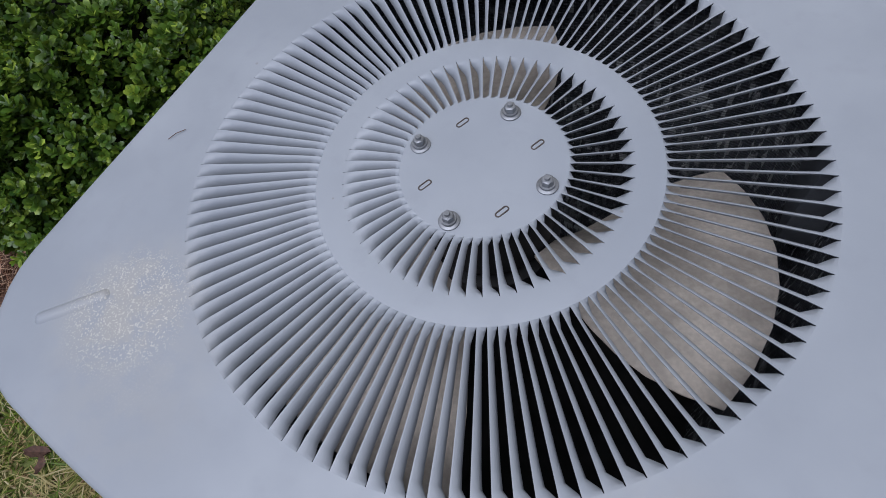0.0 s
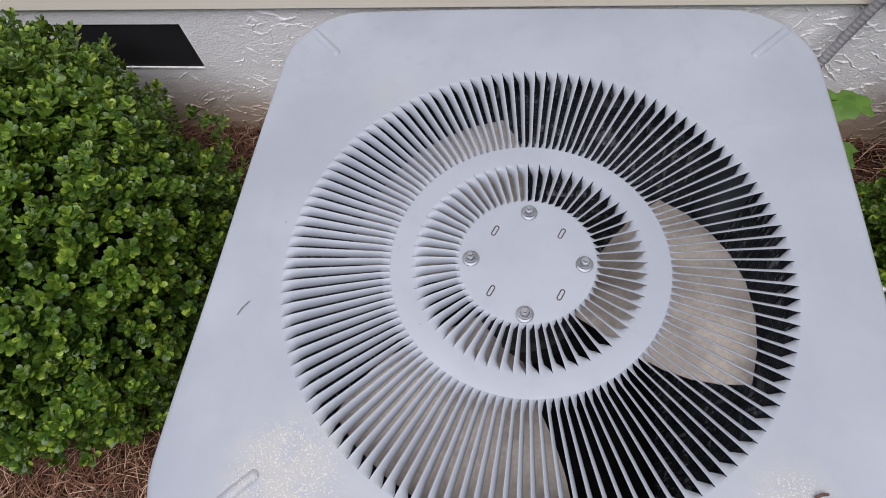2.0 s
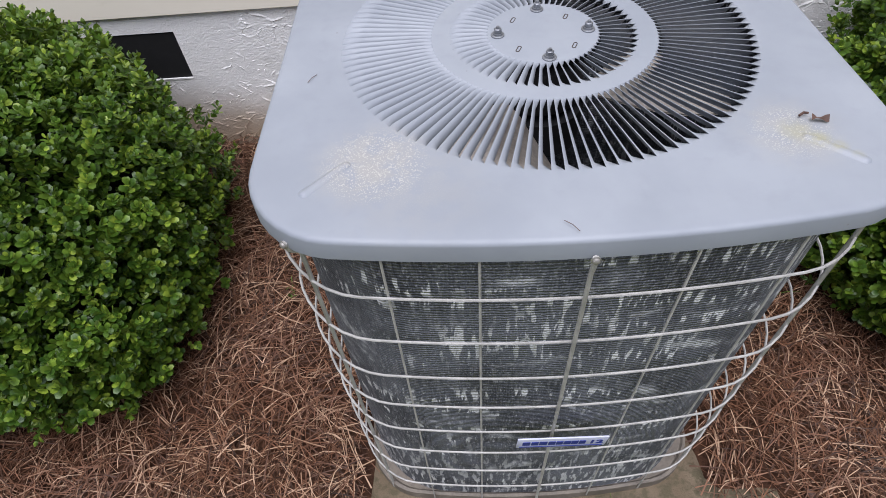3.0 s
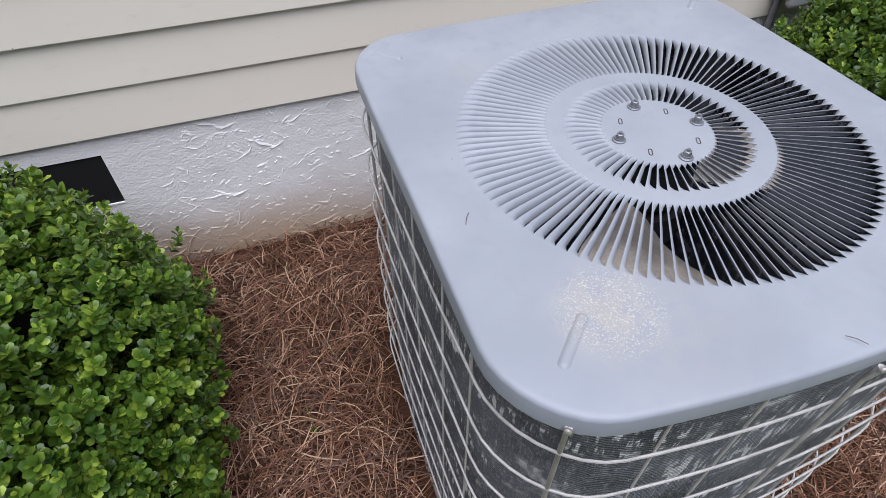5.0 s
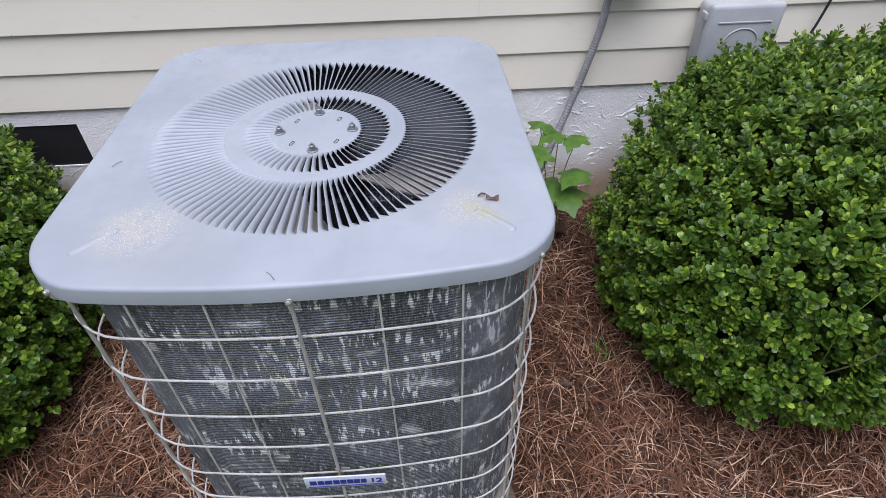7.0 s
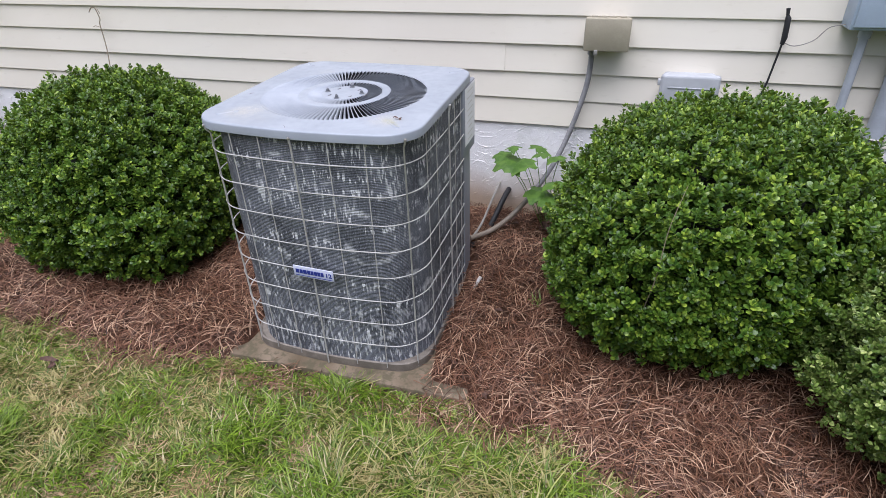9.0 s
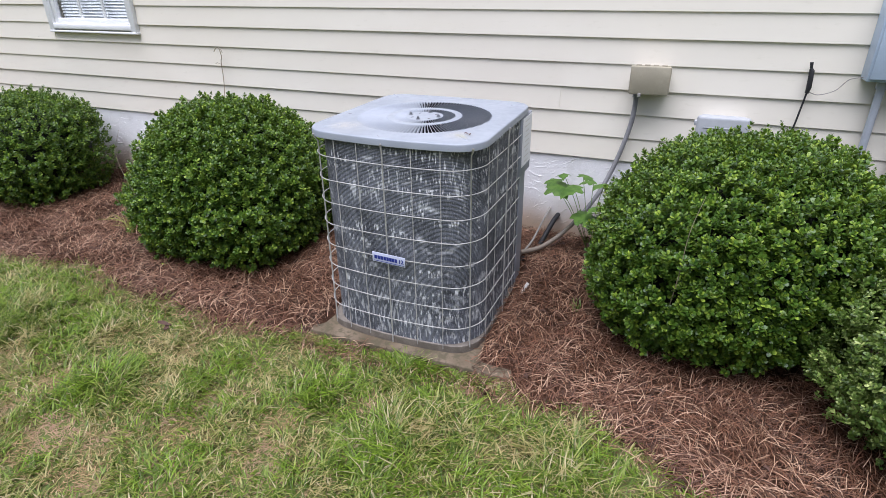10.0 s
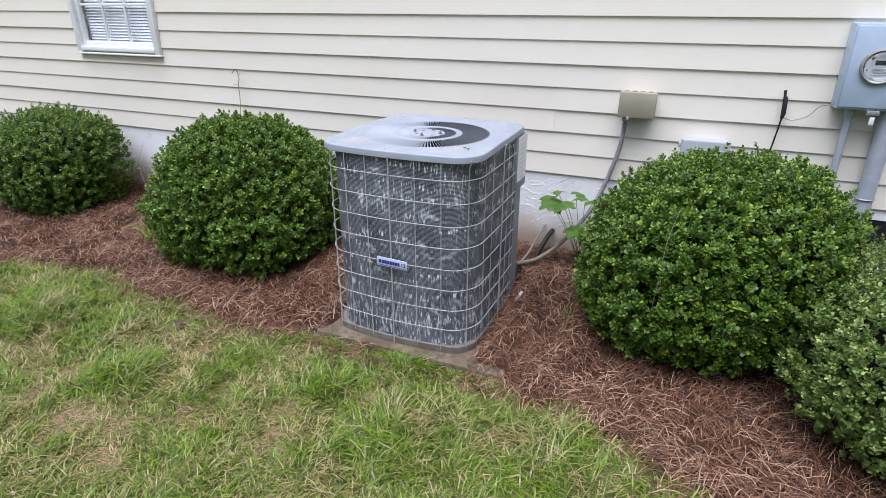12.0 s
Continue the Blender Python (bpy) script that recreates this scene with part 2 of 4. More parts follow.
def concrete_mat():
    n = Nodes("concrete")
    v = n.world_coords()
    big, mid, fine = n.noise(v, 5, 4), n.noise(v, 40, 5), n.noise(v, 300, 3)
    c = n.mix(n.ramp(big, 0.3, 0.7), (0.115, 0.086, 0.054), (0.205, 0.160, 0.112))
    c = n.mix(n.ramp(mid, 0.42, 0.62, 0, 0.8), c, (0.085, 0.075, 0.045))
    return n.finish(c, 0.92, 0, n.bump(n.math("ADD", mid, fine), 0.5, 0.003), 0.2)


def flex_mat():
    """Grey plastic hose, caked with dried mud where it lies near the soil."""
    n = Nodes("flex_conduit")
    v = n.world_coords()
    z = n.add("ShaderNodeSeparateXYZ", Vector=v).outputs[2]
    spots, grain = n.noise(v, 30, 4), n.noise(v, 200, 3)
    c = n.mix(n.ramp(spots, 0.35, 0.65), (0.22, 0.215, 0.22), (0.28, 0.275, 0.28))
    mud = n.ramp(n.math("ADD", z, n.math("MULTIPLY", spots, 0.15)), 0.24, 0.42, 0.85, 0.0)
    c = n.mix(mud, c, (0.22, 0.175, 0.125))
    return n.finish(c, 0.6, 0, n.bump(grain, 0.15, 0.001), 0.4)


def glass_mat():
    n = Nodes("window_glass")
    n.bsdf.inputs["Transmission Weight"].default_value = 1.0
    n.bsdf.inputs["IOR"].default_value = 1.45
    return n.finish((0.95, 0.97, 0.97), 0.02)


TOP = 0.93
M_COVER = cover_paint()
M_GUARD = plain("guard_wire_coat", (0.55, 0.535, 0.505), 0.5, 0.1, 0.25, 30)
M_PANEL = plain("panel_paint", (0.27, 0.285, 0.32), 0.5, 0.0, 0.12)
M_PAN = plain("base_pan_metal", (0.26, 0.225, 0.185), 0.7, 0.2, 0.35, 25, bump=0.3)
M_COIL = coil_metal()
M_BOLT = plain("bolt_zinc", (0.27, 0.28, 0.30), 0.42, 0.6, 0.2, 60)
M_SCREW = plain("screw_zinc", (0.45, 0.43, 0.40), 0.5, 0.5, 0.3, 90)
M_FAN = plain("fan_dusty", (0.54, 0.485, 0.42), 0.7, 0.1, 0.35, 18, bump=0.2)
# near-black, inner shade as colour under the louvres; also window back and meter display
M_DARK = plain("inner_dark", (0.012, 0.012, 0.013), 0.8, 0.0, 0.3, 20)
M_SLOT = plain("slot_edge", (0.10, 0.08, 0.07), 0.7, 0.2, 0.3, 90)
M_WHITE = plain("label_white", (0.82, 0.82, 0.82), 0.5, 0.0, 0.05)
M_BLUE = plain("print_blue", (0.02, 0.035, 0.27), 0.5, 0.0, 0.05)
M_PLATE = plain("plate_lilac", (0.62, 0.64, 0.80), 0.4, 0.0, 0.08)
M_STUCCO = stucco()
M_VINYL = siding_vinyl()
M_TRIM = plain("trim_white", (0.88, 0.88, 0.87), 0.45, 0.0, 0.06)
M_BLACK = plain("vent_black", (0.006, 0.006, 0.007), 0.85, 0.0, 0.2)
M_BLIND = plain("blind_white", (0.82, 0.84, 0.86), 0.5, 0.0, 0.05)
M_GLASS = glass_mat()
M_BOXTAN = plain("box_tan", (0.38, 0.34, 0.25), 0.5, 0.0, 0.15, 12)
M_GREY = plain("telecom_grey", (0.43, 0.44, 0.455), 0.5, 0.0, 0.10, 12)
M_METER = plain("meter_bluegrey", (0.45, 0.54, 0.65), 0.45, 0.0, 0.10, 12)
M_PIPE = plain("conduit_grey", (0.43, 0.46, 0.50), 0.5, 0.0, 0.12, 20)
M_FLEX = flex_mat()
M_RUBBER = plain("rubber_black", (0.018, 0.018, 0.02), 0.6, 0.0, 0.2, 40)
M_WIRE = plain("wire_grey", (0.30, 0.28, 0.25), 0.6, 0.0, 0.2, 40)
M_CONC = concrete_mat()
M_LEAF = leaf_mat("boxwood_leaf", (0.017, 0.052, 0.007), (0.105, 0.197, 0.017), (0.315, 0.42, 0.046))
M_LEAF2 = leaf_mat("pale_shrub_leaf", (0.030, 0.070, 0.011), (0.165, 0.255, 0.040), (0.50, 0.57, 0.19))
# near-black, stands in for the shade deep in the shrubs
M_CORE = plain("leaf_gap_shade", (0.009, 0.011, 0.006), 0.95, 0.0, 0.4, 12, bump=0.4)
M_VINE = plain("dry_vine", (0.36, 0.29, 0.20), 0.9, 0.0, 0.3, 40)
M_TWIG = plain("twig_bark", (0.15, 0.11, 0.075), 0.9, 0.0, 0.3, 40, bump=0.4)
M_MAPLE = leaf_mat("seedling_leaf", (0.045, 0.11, 0.018), (0.12, 0.23, 0.035), (0.20, 0.33, 0.05), 0.3)
M_GRASS = grass_mat()
M_STRAW = straw_mat()
M_THATCH = thatch_mat()
M_SOIL = soil_mat("lawn_soil", (0.080, 0.108, 0.026), (0.140, 0.160, 0.046), (0.19, 0.165, 0.072))
M_BED = soil_mat("bed_soil", (0.030, 0.014, 0.008), (0.085, 0.040, 0.022), (0.065, 0.032, 0.018), 30)
# for the added, unseen screen that holds back light from the horizon
M_BACKDROP = plain("backdrop_green", (0.045, 0.070, 0.025), 0.9, 0.0, 0.5, 1.2, 6.0, bump=0.4)
M_DEAD = plain("dead_leaf", (0.13, 0.07, 0.05), 0.8, 0.0, 0.4, 120)
M_PALE = plain("pale_plastic", (0.72, 0.70, 0.66), 0.5, 0.0, 0.1)


# ---- mesh helpers ----
def part(name, bm, material, parent=None, label="", smooth=True):
    me = bpy.data.meshes.new(name)
    if isinstance(bm, bmesh.types.BMesh):
        bm.normal_update()
        bm.to_mesh(me)
        bm.free()
    else:
        me.from_pydata(bm[0], [], bm[1])
        me.update()
    me.materials.append(material)
    if smooth:
        me.polygons.foreach_set("use_smooth", [True] * len(me.polygons))
        me.set_sharp_from_angle(angle=radians(38))
    ob = new(name, me)
    if parent is not None:
        ob.parent = parent
    if label:
        tagged(ob, label=label)
    return ob


def empty(name, at=(0, 0, 0)):
    ob = new(name)
    ob.location = at
    ob.empty_display_size = 0.05
    return ob


def box(bm, lo, hi, bevel=0.0, seg=2):
    r = bmesh.ops.create_cube(bm, size=1.0)
    vs = r["verts"]
    for v in vs:
        v.co = Vector([lo[i] + (v.co[i] + 0.5) * (hi[i] - lo[i]) for i in range(3)])
    if bevel:
        es = list({e for v in vs for e in v.link_edges})
        bmesh.ops.bevel(bm, geom=es, offset=bevel, segments=seg, profile=0.5, affect="EDGES")
    return bm


def boxed(lo, hi, bevel=0.0, seg=2):
    return box(bmesh.new(), lo, hi, bevel, seg)


def sweep(points, radius, closed=False, sides=6, bm=None):
    """A round bar along points; radius a number or one per point."""
    bm = bm or bmesh.new()
    P = [Vector(p) for p in points]
    n = len(P)
    R = radius if isinstance(radius, (list, tuple)) else [radius] * n
    rings = []
    side = None
    for i in range(n):
        a = P[(i - 1) % n] if (closed or i > 0) else P[i]
        b = P[(i + 1) % n] if (closed or i < n - 1) else P[i]
        d = (b - a).normalized()
        if side is None:
            side = d.orthogonal().normalized()
        side = (side - d * side.dot(d)).normalized()
        other = d.cross(side)
        rings.append([bm.verts.new(P[i] + R[i] * (math.cos(t) * side + math.sin(t) * other)) for t in [2 * math.pi * k / sides for k in range(sides)]])
    for i in range(n if closed else n - 1):
        A, B = rings[i], rings[(i + 1) % n]
        shift = 0
        if closed and i == n - 1:
            shift = min(range(sides), key=lambda s: (A[0].co - B[s].co).length)
        for k in range(sides):
            bm.faces.new((A[k], A[(k + 1) % sides], B[(k + 1 + shift) % sides], B[(k + shift) % sides]))
    if not closed:
        bm.faces.new(rings[0][::-1])
        bm.faces.new(rings[-1])
    return bm


def spline(pts, per=8):
    """A smooth line through pts."""
    P = [Vector(p) for p in pts]
    P = [P[0] * 2 - P[1]] + P + [P[-1] * 2 - P[-2]]
    out = []
    for i in range(1, len(P) - 2):
        for k in range(per):
            t = k / per
            a, b, c, d = P[i - 1 : i + 3]
            out.append(0.5 * (2 * b + (c - a) * t + (2 * a - 5 * b + 4 * c - d) * t * t + (3 * b - a - 3 * c + d) * t ** 3))
    out.append(P[-2])
    return out


def lathe(profile, sides=24, bm=None, at=(0, 0, 0)):
    """Turns (r, z) pairs about the upright axis."""
    bm = bm or bmesh.new()
    rings = []
    for r, z in profile:
        rings.append([bm.verts.new((at[0] + r * math.cos(2 * math.pi * k / sides), at[1] + r * math.sin(2 * math.pi * k / sides), at[2] + z)) for k in range(sides)])
    for A, B in zip(rings, rings[1:]):
        for k in range(sides):
            bm.faces.new((A[k], A[(k + 1) % sides], B[(k + 1) % sides], B[k]))
    bm.faces.new(rings[-1])
    bm.faces.new(rings[0][::-1])
    return bm


def letters(text, size):
    """Raised lettering in the built-in font, centred on x, lying flat."""
    cu = bpy.data.curves.new("letters", "FONT")
    cu.body, cu.size, cu.extrude, cu.align_x, cu.offset = text, size, 0.0004, "CENTER", size * 0.03
    ob = bpy.data.objects.new("letters", cu)
    scene.collection.objects.link(ob)
    me = ob.evaluated_get(bpy.context.evaluated_depsgraph_get()).to_mesh()
    bm = bmesh.new()
    bm.from_mesh(me)
    bpy.data.objects.remove(ob)
    bpy.data.curves.remove(cu)
    return bm


def smoothstep(a, b, x):
    t = min(1.0, max(0.0, (x - a) / (b - a)))
    return t * t * (3 - 2 * t)


# ---- ground ----
EDGE_X = [-30, -9, -2.75, -2.16, -1.64, -0.89, -0.36, 0.2, 0.61, 0.85, 1.145, 1.374, 1.8, 2.4, 3.5, 9, 30]
EDGE_Y = [-0.6, -0.6, -0.53, -0.36, -0.48, -0.54, -0.50, -0.49, -0.52, -0.54, -0.65, -0.81, -1.10, -1.45, -1.8, -2.0, -2.0]
WALL_Y = 0.90


def mound(x, y):
    """Straw heaped over the pad's sides and back."""
    over = smoothstep(0.385, 0.43, x) * smoothstep(-0.42, -0.35, y) + smoothstep(-0.350, -0.40, x) * smoothstep(-0.43, -0.37, y) + smoothstep(0.44, 0.48, y)
    fade = smoothstep(0.95, 0.55, abs(x)) * smoothstep(0.75, 0.5, y)
    return 0.034 * min(1.0, over) * fade


def bed_edge(x):
    return float(np.interp(x, EDGE_X, EDGE_Y)) + 0.025 * math.sin(9 * x) + 0.015 * math.sin(23 * x + 1)


def ground_z(x, y):
    near = math.exp(-((x * x + y * y) / 60.0))
    return near * (-0.055 + 0.092 * smoothstep(-0.65, 0.85, y) + 0.010 * noise.noise((x * 1.7, y * 1.7, 0)))


def axis(lo, hi, step, far):
    a = list(np.arange(lo, hi + 1e-6, step))
    d, x = step, a[-1]
    while x < far:
        d *= 1.5
        x += d
        a.append(x)
    d, x = step, a[0]
    while x > -far:
        d *= 1.5
        x -= d
        a.insert(0, x)
    return a


def build_ground():
    X, Y = axis(-4.5, 4.5, 0.09, 400), axis(-3.5, 1.2, 0.09, 400)
    verts = [(x, y, ground_z(x, y)) for y in Y for x in X]
    nx = len(X)
    faces = [(j * nx + i, j * nx + i + 1, (j + 1) * nx + i + 1, (j + 1) * nx + i) for j in range(len(Y) - 1) for i in range(nx - 1)]
    g = part("ground", (verts, faces), M_SOIL)
    tagged(g, "patchy lawn soil under short grass", "ground", kind="structure")

    # bed of pine straw, a raised sheet from the lawn's edge to the house
    xs = np.arange(-8.0, 6.0, 0.045)
    rows = 40
    verts, faces = [], []
    for x in xs:
        e = bed_edge(x)
        for k in range(rows):
            u = k / (rows - 1)
            y = e + (WALL_Y + 0.02 - e) * u
            z = ground_z(x, y) + mound(x, y) + 0.022 * smoothstep(0, 0.12, y - e) - 0.004 + 0.010 * noise.noise((x * 7, y * 7, 3))
            verts.append((x, y, z))
    for i in range(len(xs) - 1):
        for k in range(rows - 1):
            a = i * rows + k
            faces.append((a, a + rows, a + rows + 1, a + 1))
    b = part("mulch_bed", (verts, faces), M_BED)
    tagged(b, "red-brown mulch bed along the house wall", "mulch bed", kind="structure")


def build_backdrop():
    """Added unseen screen round the open side of the house, to block low sky light."""
    verts, faces, n, rows = [], [], 140, 6
    for i in range(n):
        a = radians(172 + 196 * i / (n - 1))
        tall = 5.0 + 1.4 * noise.noise((i * 0.16, 2, 0)) + 0.7 * noise.noise((i * 0.6, 5, 0))
        for k in range(rows):
            u = k / (rows - 1)
            r = 15 + 1.2 * noise.noise((i * 0.35, k * 0.8, 4)) + 1.5 * u * u
            verts.append((r * math.cos(a), r * math.sin(a), -0.3 + tall * u))
    for i in range(n - 1):
        for k in range(rows - 1):
            a = i * rows + k
            faces.append((a, a + rows, a + rows + 1, a + 1))
    tagged(part("backdrop", (verts, faces), M_BACKDROP), "unseen dark green screen added to dim the low sky", "trees", kind="structure")


build_backdrop()


def bed_z(x, y):
    return ground_z(x, y) + mound(x, y) + 0.022 * smoothstep(0, 0.12, y - bed_edge(x))


build_ground()

# ---- house wall ----
VENTS = [(-1.385, -0.987), (2.045, 2.44)]
VENT_LO, VENT_HI = 0.338, 0.500
SIDE_Z, LAP = 0.5605, 0.1262
WIN = (-3.55, -2.645, 1.138, 2.45)
X0, X1 = -9.0, 7.0


def build_wall():
    bm = bmesh.new()
    cuts = [X0] + [c for v in VENTS for c in v] + [X1]
    for i in range(0, len(cuts) - 1):
        lo, hi = cuts[i], cuts[i + 1]
        if (lo, hi) in VENTS:
            box(bm, (lo, WALL_Y, -0.4), (hi, 1.1, VENT_LO))
            box(bm, (lo, WALL_Y, VENT_HI), (hi, 1.1, SIDE_Z + 0.02))
        else:
            box(bm, (lo, WALL_Y, -0.4), (hi, 1.1, SIDE_Z + 0.02))
    bmesh.ops.remove_doubles(bm, verts=bm.verts, dist=1e-5)
    wall = part("wall_foundation", bm, M_STUCCO, smooth=False)
    tagged(wall, "white trowelled stucco foundation wall, mud-splashed at its foot", "foundation wall", kind="structure")

    bm = bmesh.new()
    for a, b, z0, z1 in ((X0, WIN[0] + 0.03, SIDE_Z + 0.02, 5.2), (WIN[1] - 0.03, X1, SIDE_Z + 0.02, 5.2), (WIN[0] + 0.03, WIN[1] - 0.03, SIDE_Z + 0.02, WIN[2] + 0.03), (WIN[0] + 0.03, WIN[1] - 0.03, WIN[3] - 0.03, 5.2)):
        box(bm, (a, 0.902, z0), (b, 1.1, z1))
    up = part("wall_north", bm, M_VINYL, smooth=False)
    tagged(up, "house wall behind cream lap siding", "wall", kind="structure")
    return wall, up


wall_low, wall_up = build_wall()


def build_window():
    x0, x1, z0, z1 = WIN
    win = empty("window_1", (0, 0, 0))
    tagged(win, "white vinyl window with closed blinds behind the panes", "window", kind="structure")
    bm = bmesh.new()
    t = 0.046
    box(bm, (x0, 0.862, z0), (x0 + t, 0.93, z1), 0.004)
    box(bm, (x1 - t, 0.862, z0), (x1, 0.93, z1), 0.004)
    box(bm, (x0 + t, 0.862, z0 + 0.012), (x1 - t, 0.93, z0 + t), 0.004)
    box(bm, (x0 + t, 0.862, z1 - t), (x1 - t, 0.93, z1), 0.004)
    part("window_frame", bm, M_TRIM, win)
    part("window_sill", boxed((x0 - 0.004, 0.858, z0 - 0.014), (x1 + 0.004, 0.90, z0), 0.004), M_TRIM, win)
    a, b, c, d = x0 + t, x1 - t, z0 + t, z1 - t
    bm = bmesh.new()
    s = 0.038
    mid = (c + d) / 2
    for lo, hi in (((a, c), (a + s, d)), ((b - s, c), (b, d)), ((a + s, c), (b - s, c + s)), ((a + s, d - s), (b - s, d)), ((a + s, mid - 0.02), (b - s, mid + 0.02))):
        box(bm, (lo[0], 0.888, lo[1]), (hi[0], 0.925, hi[1]), 0.003)
    part("sash", bm, M_TRIM, win)
    for i in (1, 2):
        x = a + s + (b - a - 2 * s) * i / 3
        part("muntin", boxed((x - 0.009, 0.902, c + s), (x + 0.009, 0.916, d - s), 0.002), M_TRIM, win)
    for z in (c + s + 0.27, mid + 0.28):
        part("muntin", boxed((a + s, 0.9035, z - 0.009), (b - s, 0.9145, z + 0.009), 0.002), M_TRIM, win)
    g = part("pane", boxed((a + s, 0.918, c + s), (b - s, 0.921, d - s)), M_GLASS, win)
    g.visible_shadow = False
    part("reveal", boxed((a, 1.02, c), (b, 1.04, d)), M_DARK, win)
    blind = empty("window_blind")
    tagged(blind, "closed white slatted blind behind the window panes", "blind")
    sh = boxed((a + s, -0.011, -0.0012), (b - s, 0.011, 0.0012))
    first = part("slat", sh, M_BLIND, blind)
    z, n = c + s, 0
    while z < d - s:
        ob = first if n == 0 else new("slat", first.data)
        ob.parent = blind
        ob.matrix_local = pose(0, 0.950, z, 58, 0, 0)
        z += 0.0215
        n += 1
    part("head_rail", boxed((a + s, 0.945, d - s), (b - s, 0.975, d - s + 0.03), 0.003), M_BLIND, blind)


def build_trowel_marks():
    """Raised curved strokes and torn edges left by the trowel on the stucco."""
    rng = random.Random(4)
    bm = bmesh.new()
    for k in range(4200):
        x, z = rng.uniform(-3.6, 2.6), rng.uniform(0.05, SIDE_Z - 0.01)
        if any(a - 0.1 < x < b + 0.1 and VENT_LO - 0.05 < z < VENT_HI + 0.04 for a, b in VENTS):
            continue
        thick = noise.noise((x * 4, z * 4, 6)) + 0.25
        if thick < 0 and rng.random() < 0.6:
            continue
        long = rng.random() < 0.12
        length = rng.uniform(0.07, 0.17) if long else 0.014 + 0.06 * rng.random() ** 2
        ang = rng.choice((0.35, -0.4, 0.6, 0.1)) + rng.uniform(-0.4, 0.4) + (1.3 if rng.random() < 0.15 else 0)
        bend, fat = rng.uniform(-1.1, 1.1), rng.uniform(0.0030, 0.0062) if long else rng.uniform(0.0022, 0.0052)
        pts, rad, n = [], [], 9 if long else 6
        px, pz = x, z
        for i in range(n):
            u = i / (n - 1)
            a = ang + bend * (u - 0.5) + rng.uniform(-0.35, 0.35)
            pts.append((px, WALL_Y + 0.0008, min(pz, SIDE_Z - 0.006)))
            rad.append(max(0.0006, fat * math.sin(math.pi * (0.08 + 0.84 * u)) * rng.uniform(0.3, 1.0)))
            px += length / n * math.cos(a)
            pz += length / n * math.sin(a)
        sweep(pts, rad, False, 5, bm)
    tagged(part("trowel_marks", bm, M_STUCCO, wall_low), kind="stuff")


build_trowel_marks()
build_window()


def build_vents():
    for a, b in VENTS:
        v = empty("foundation_vent")
        tagged(v, "black foundation vent opening in the white stucco wall", "foundation vent", group="foundation vents")
        part("backing", boxed((a, 0.904, VENT_LO), (b, 1.0, VENT_HI)), M_BLACK, v)
        part("sill", boxed((a + 0.002, 0.8985, VENT_LO - 0.006), (b - 0.002, 0.903, VENT_LO + 0.001), 0.001), M_STUCCO, v)


build_vents()

# ---- air conditioner ----
HALF, ROUND, BOW = 0.374, 0.098, 0.022
DEEP, BACK, SWEPT = 1.098, 0.022, 0.027


def outline(half, radius, bow=BOW, n_side=14, n_arc=8, flare=0.0):
    """A square with rounded corners and gently bowed sides, counter-clockwise."""
    pts = []
    s = half - radius
    for q, (cx, cy) in enumerate(((s, s), (-s, s), (-s, -s), (s, -s))):
        for k in range(n_arc + 1):
            t = math.pi / 2 * (q + k / n_arc)
            pts.append((cx + radius * math.cos(t), cy + radius * math.sin(t)))
        a = pts[-1]
        nx, ny = ((-s, s), (-s, -s), (s, -s), (s, s))[q]
        t = math.pi / 2 * (q + 1)
        b = (nx + radius * math.cos(t), ny + radius * math.sin(t))
        for k in range(1, n_side):
            u = k / n_side
            pts.append((a[0] + (b[0] - a[0]) * u, a[1] + (b[1] - a[1]) * u))
    out = []
    for x, y in pts:
        sweep_back = SWEPT * (x / half) ** 2 * smoothstep(0.0, 1.0, -y / half)
        out.append((x * (1 + bow * max(0, 1 - (y / half) ** 2) + flare * smoothstep(0.0, 1.0, -y / half)), BACK + (DEEP if y < 0 else DEEP * 0.972) * y * (1 + bow * max(0, 1 - (x / half) ** 2)) + sweep_back))
    return out


def loft(rings, bm=None, cap_lo=False, cap_hi=False):
    bm = bm or bmesh.new()
    R = [[bm.verts.new(p) for p in ring] for ring in rings]
    n = len(R[0])
    for A, B in zip(R, R[1:]):
        for k in range(n):
            bm.faces.new((A[k], A[(k + 1) % n], B[(k + 1) % n], B[k]))
    if cap_lo:
        bm.faces.new(R[0][::-1])
    if cap_hi:
        bm.faces.new(R[-1])
    return bm


R_OUT, R_MID2, R_MID1, R_IN = 0.296, 0.163, 0.137, 0.080
GRILLE_Y = 0.003


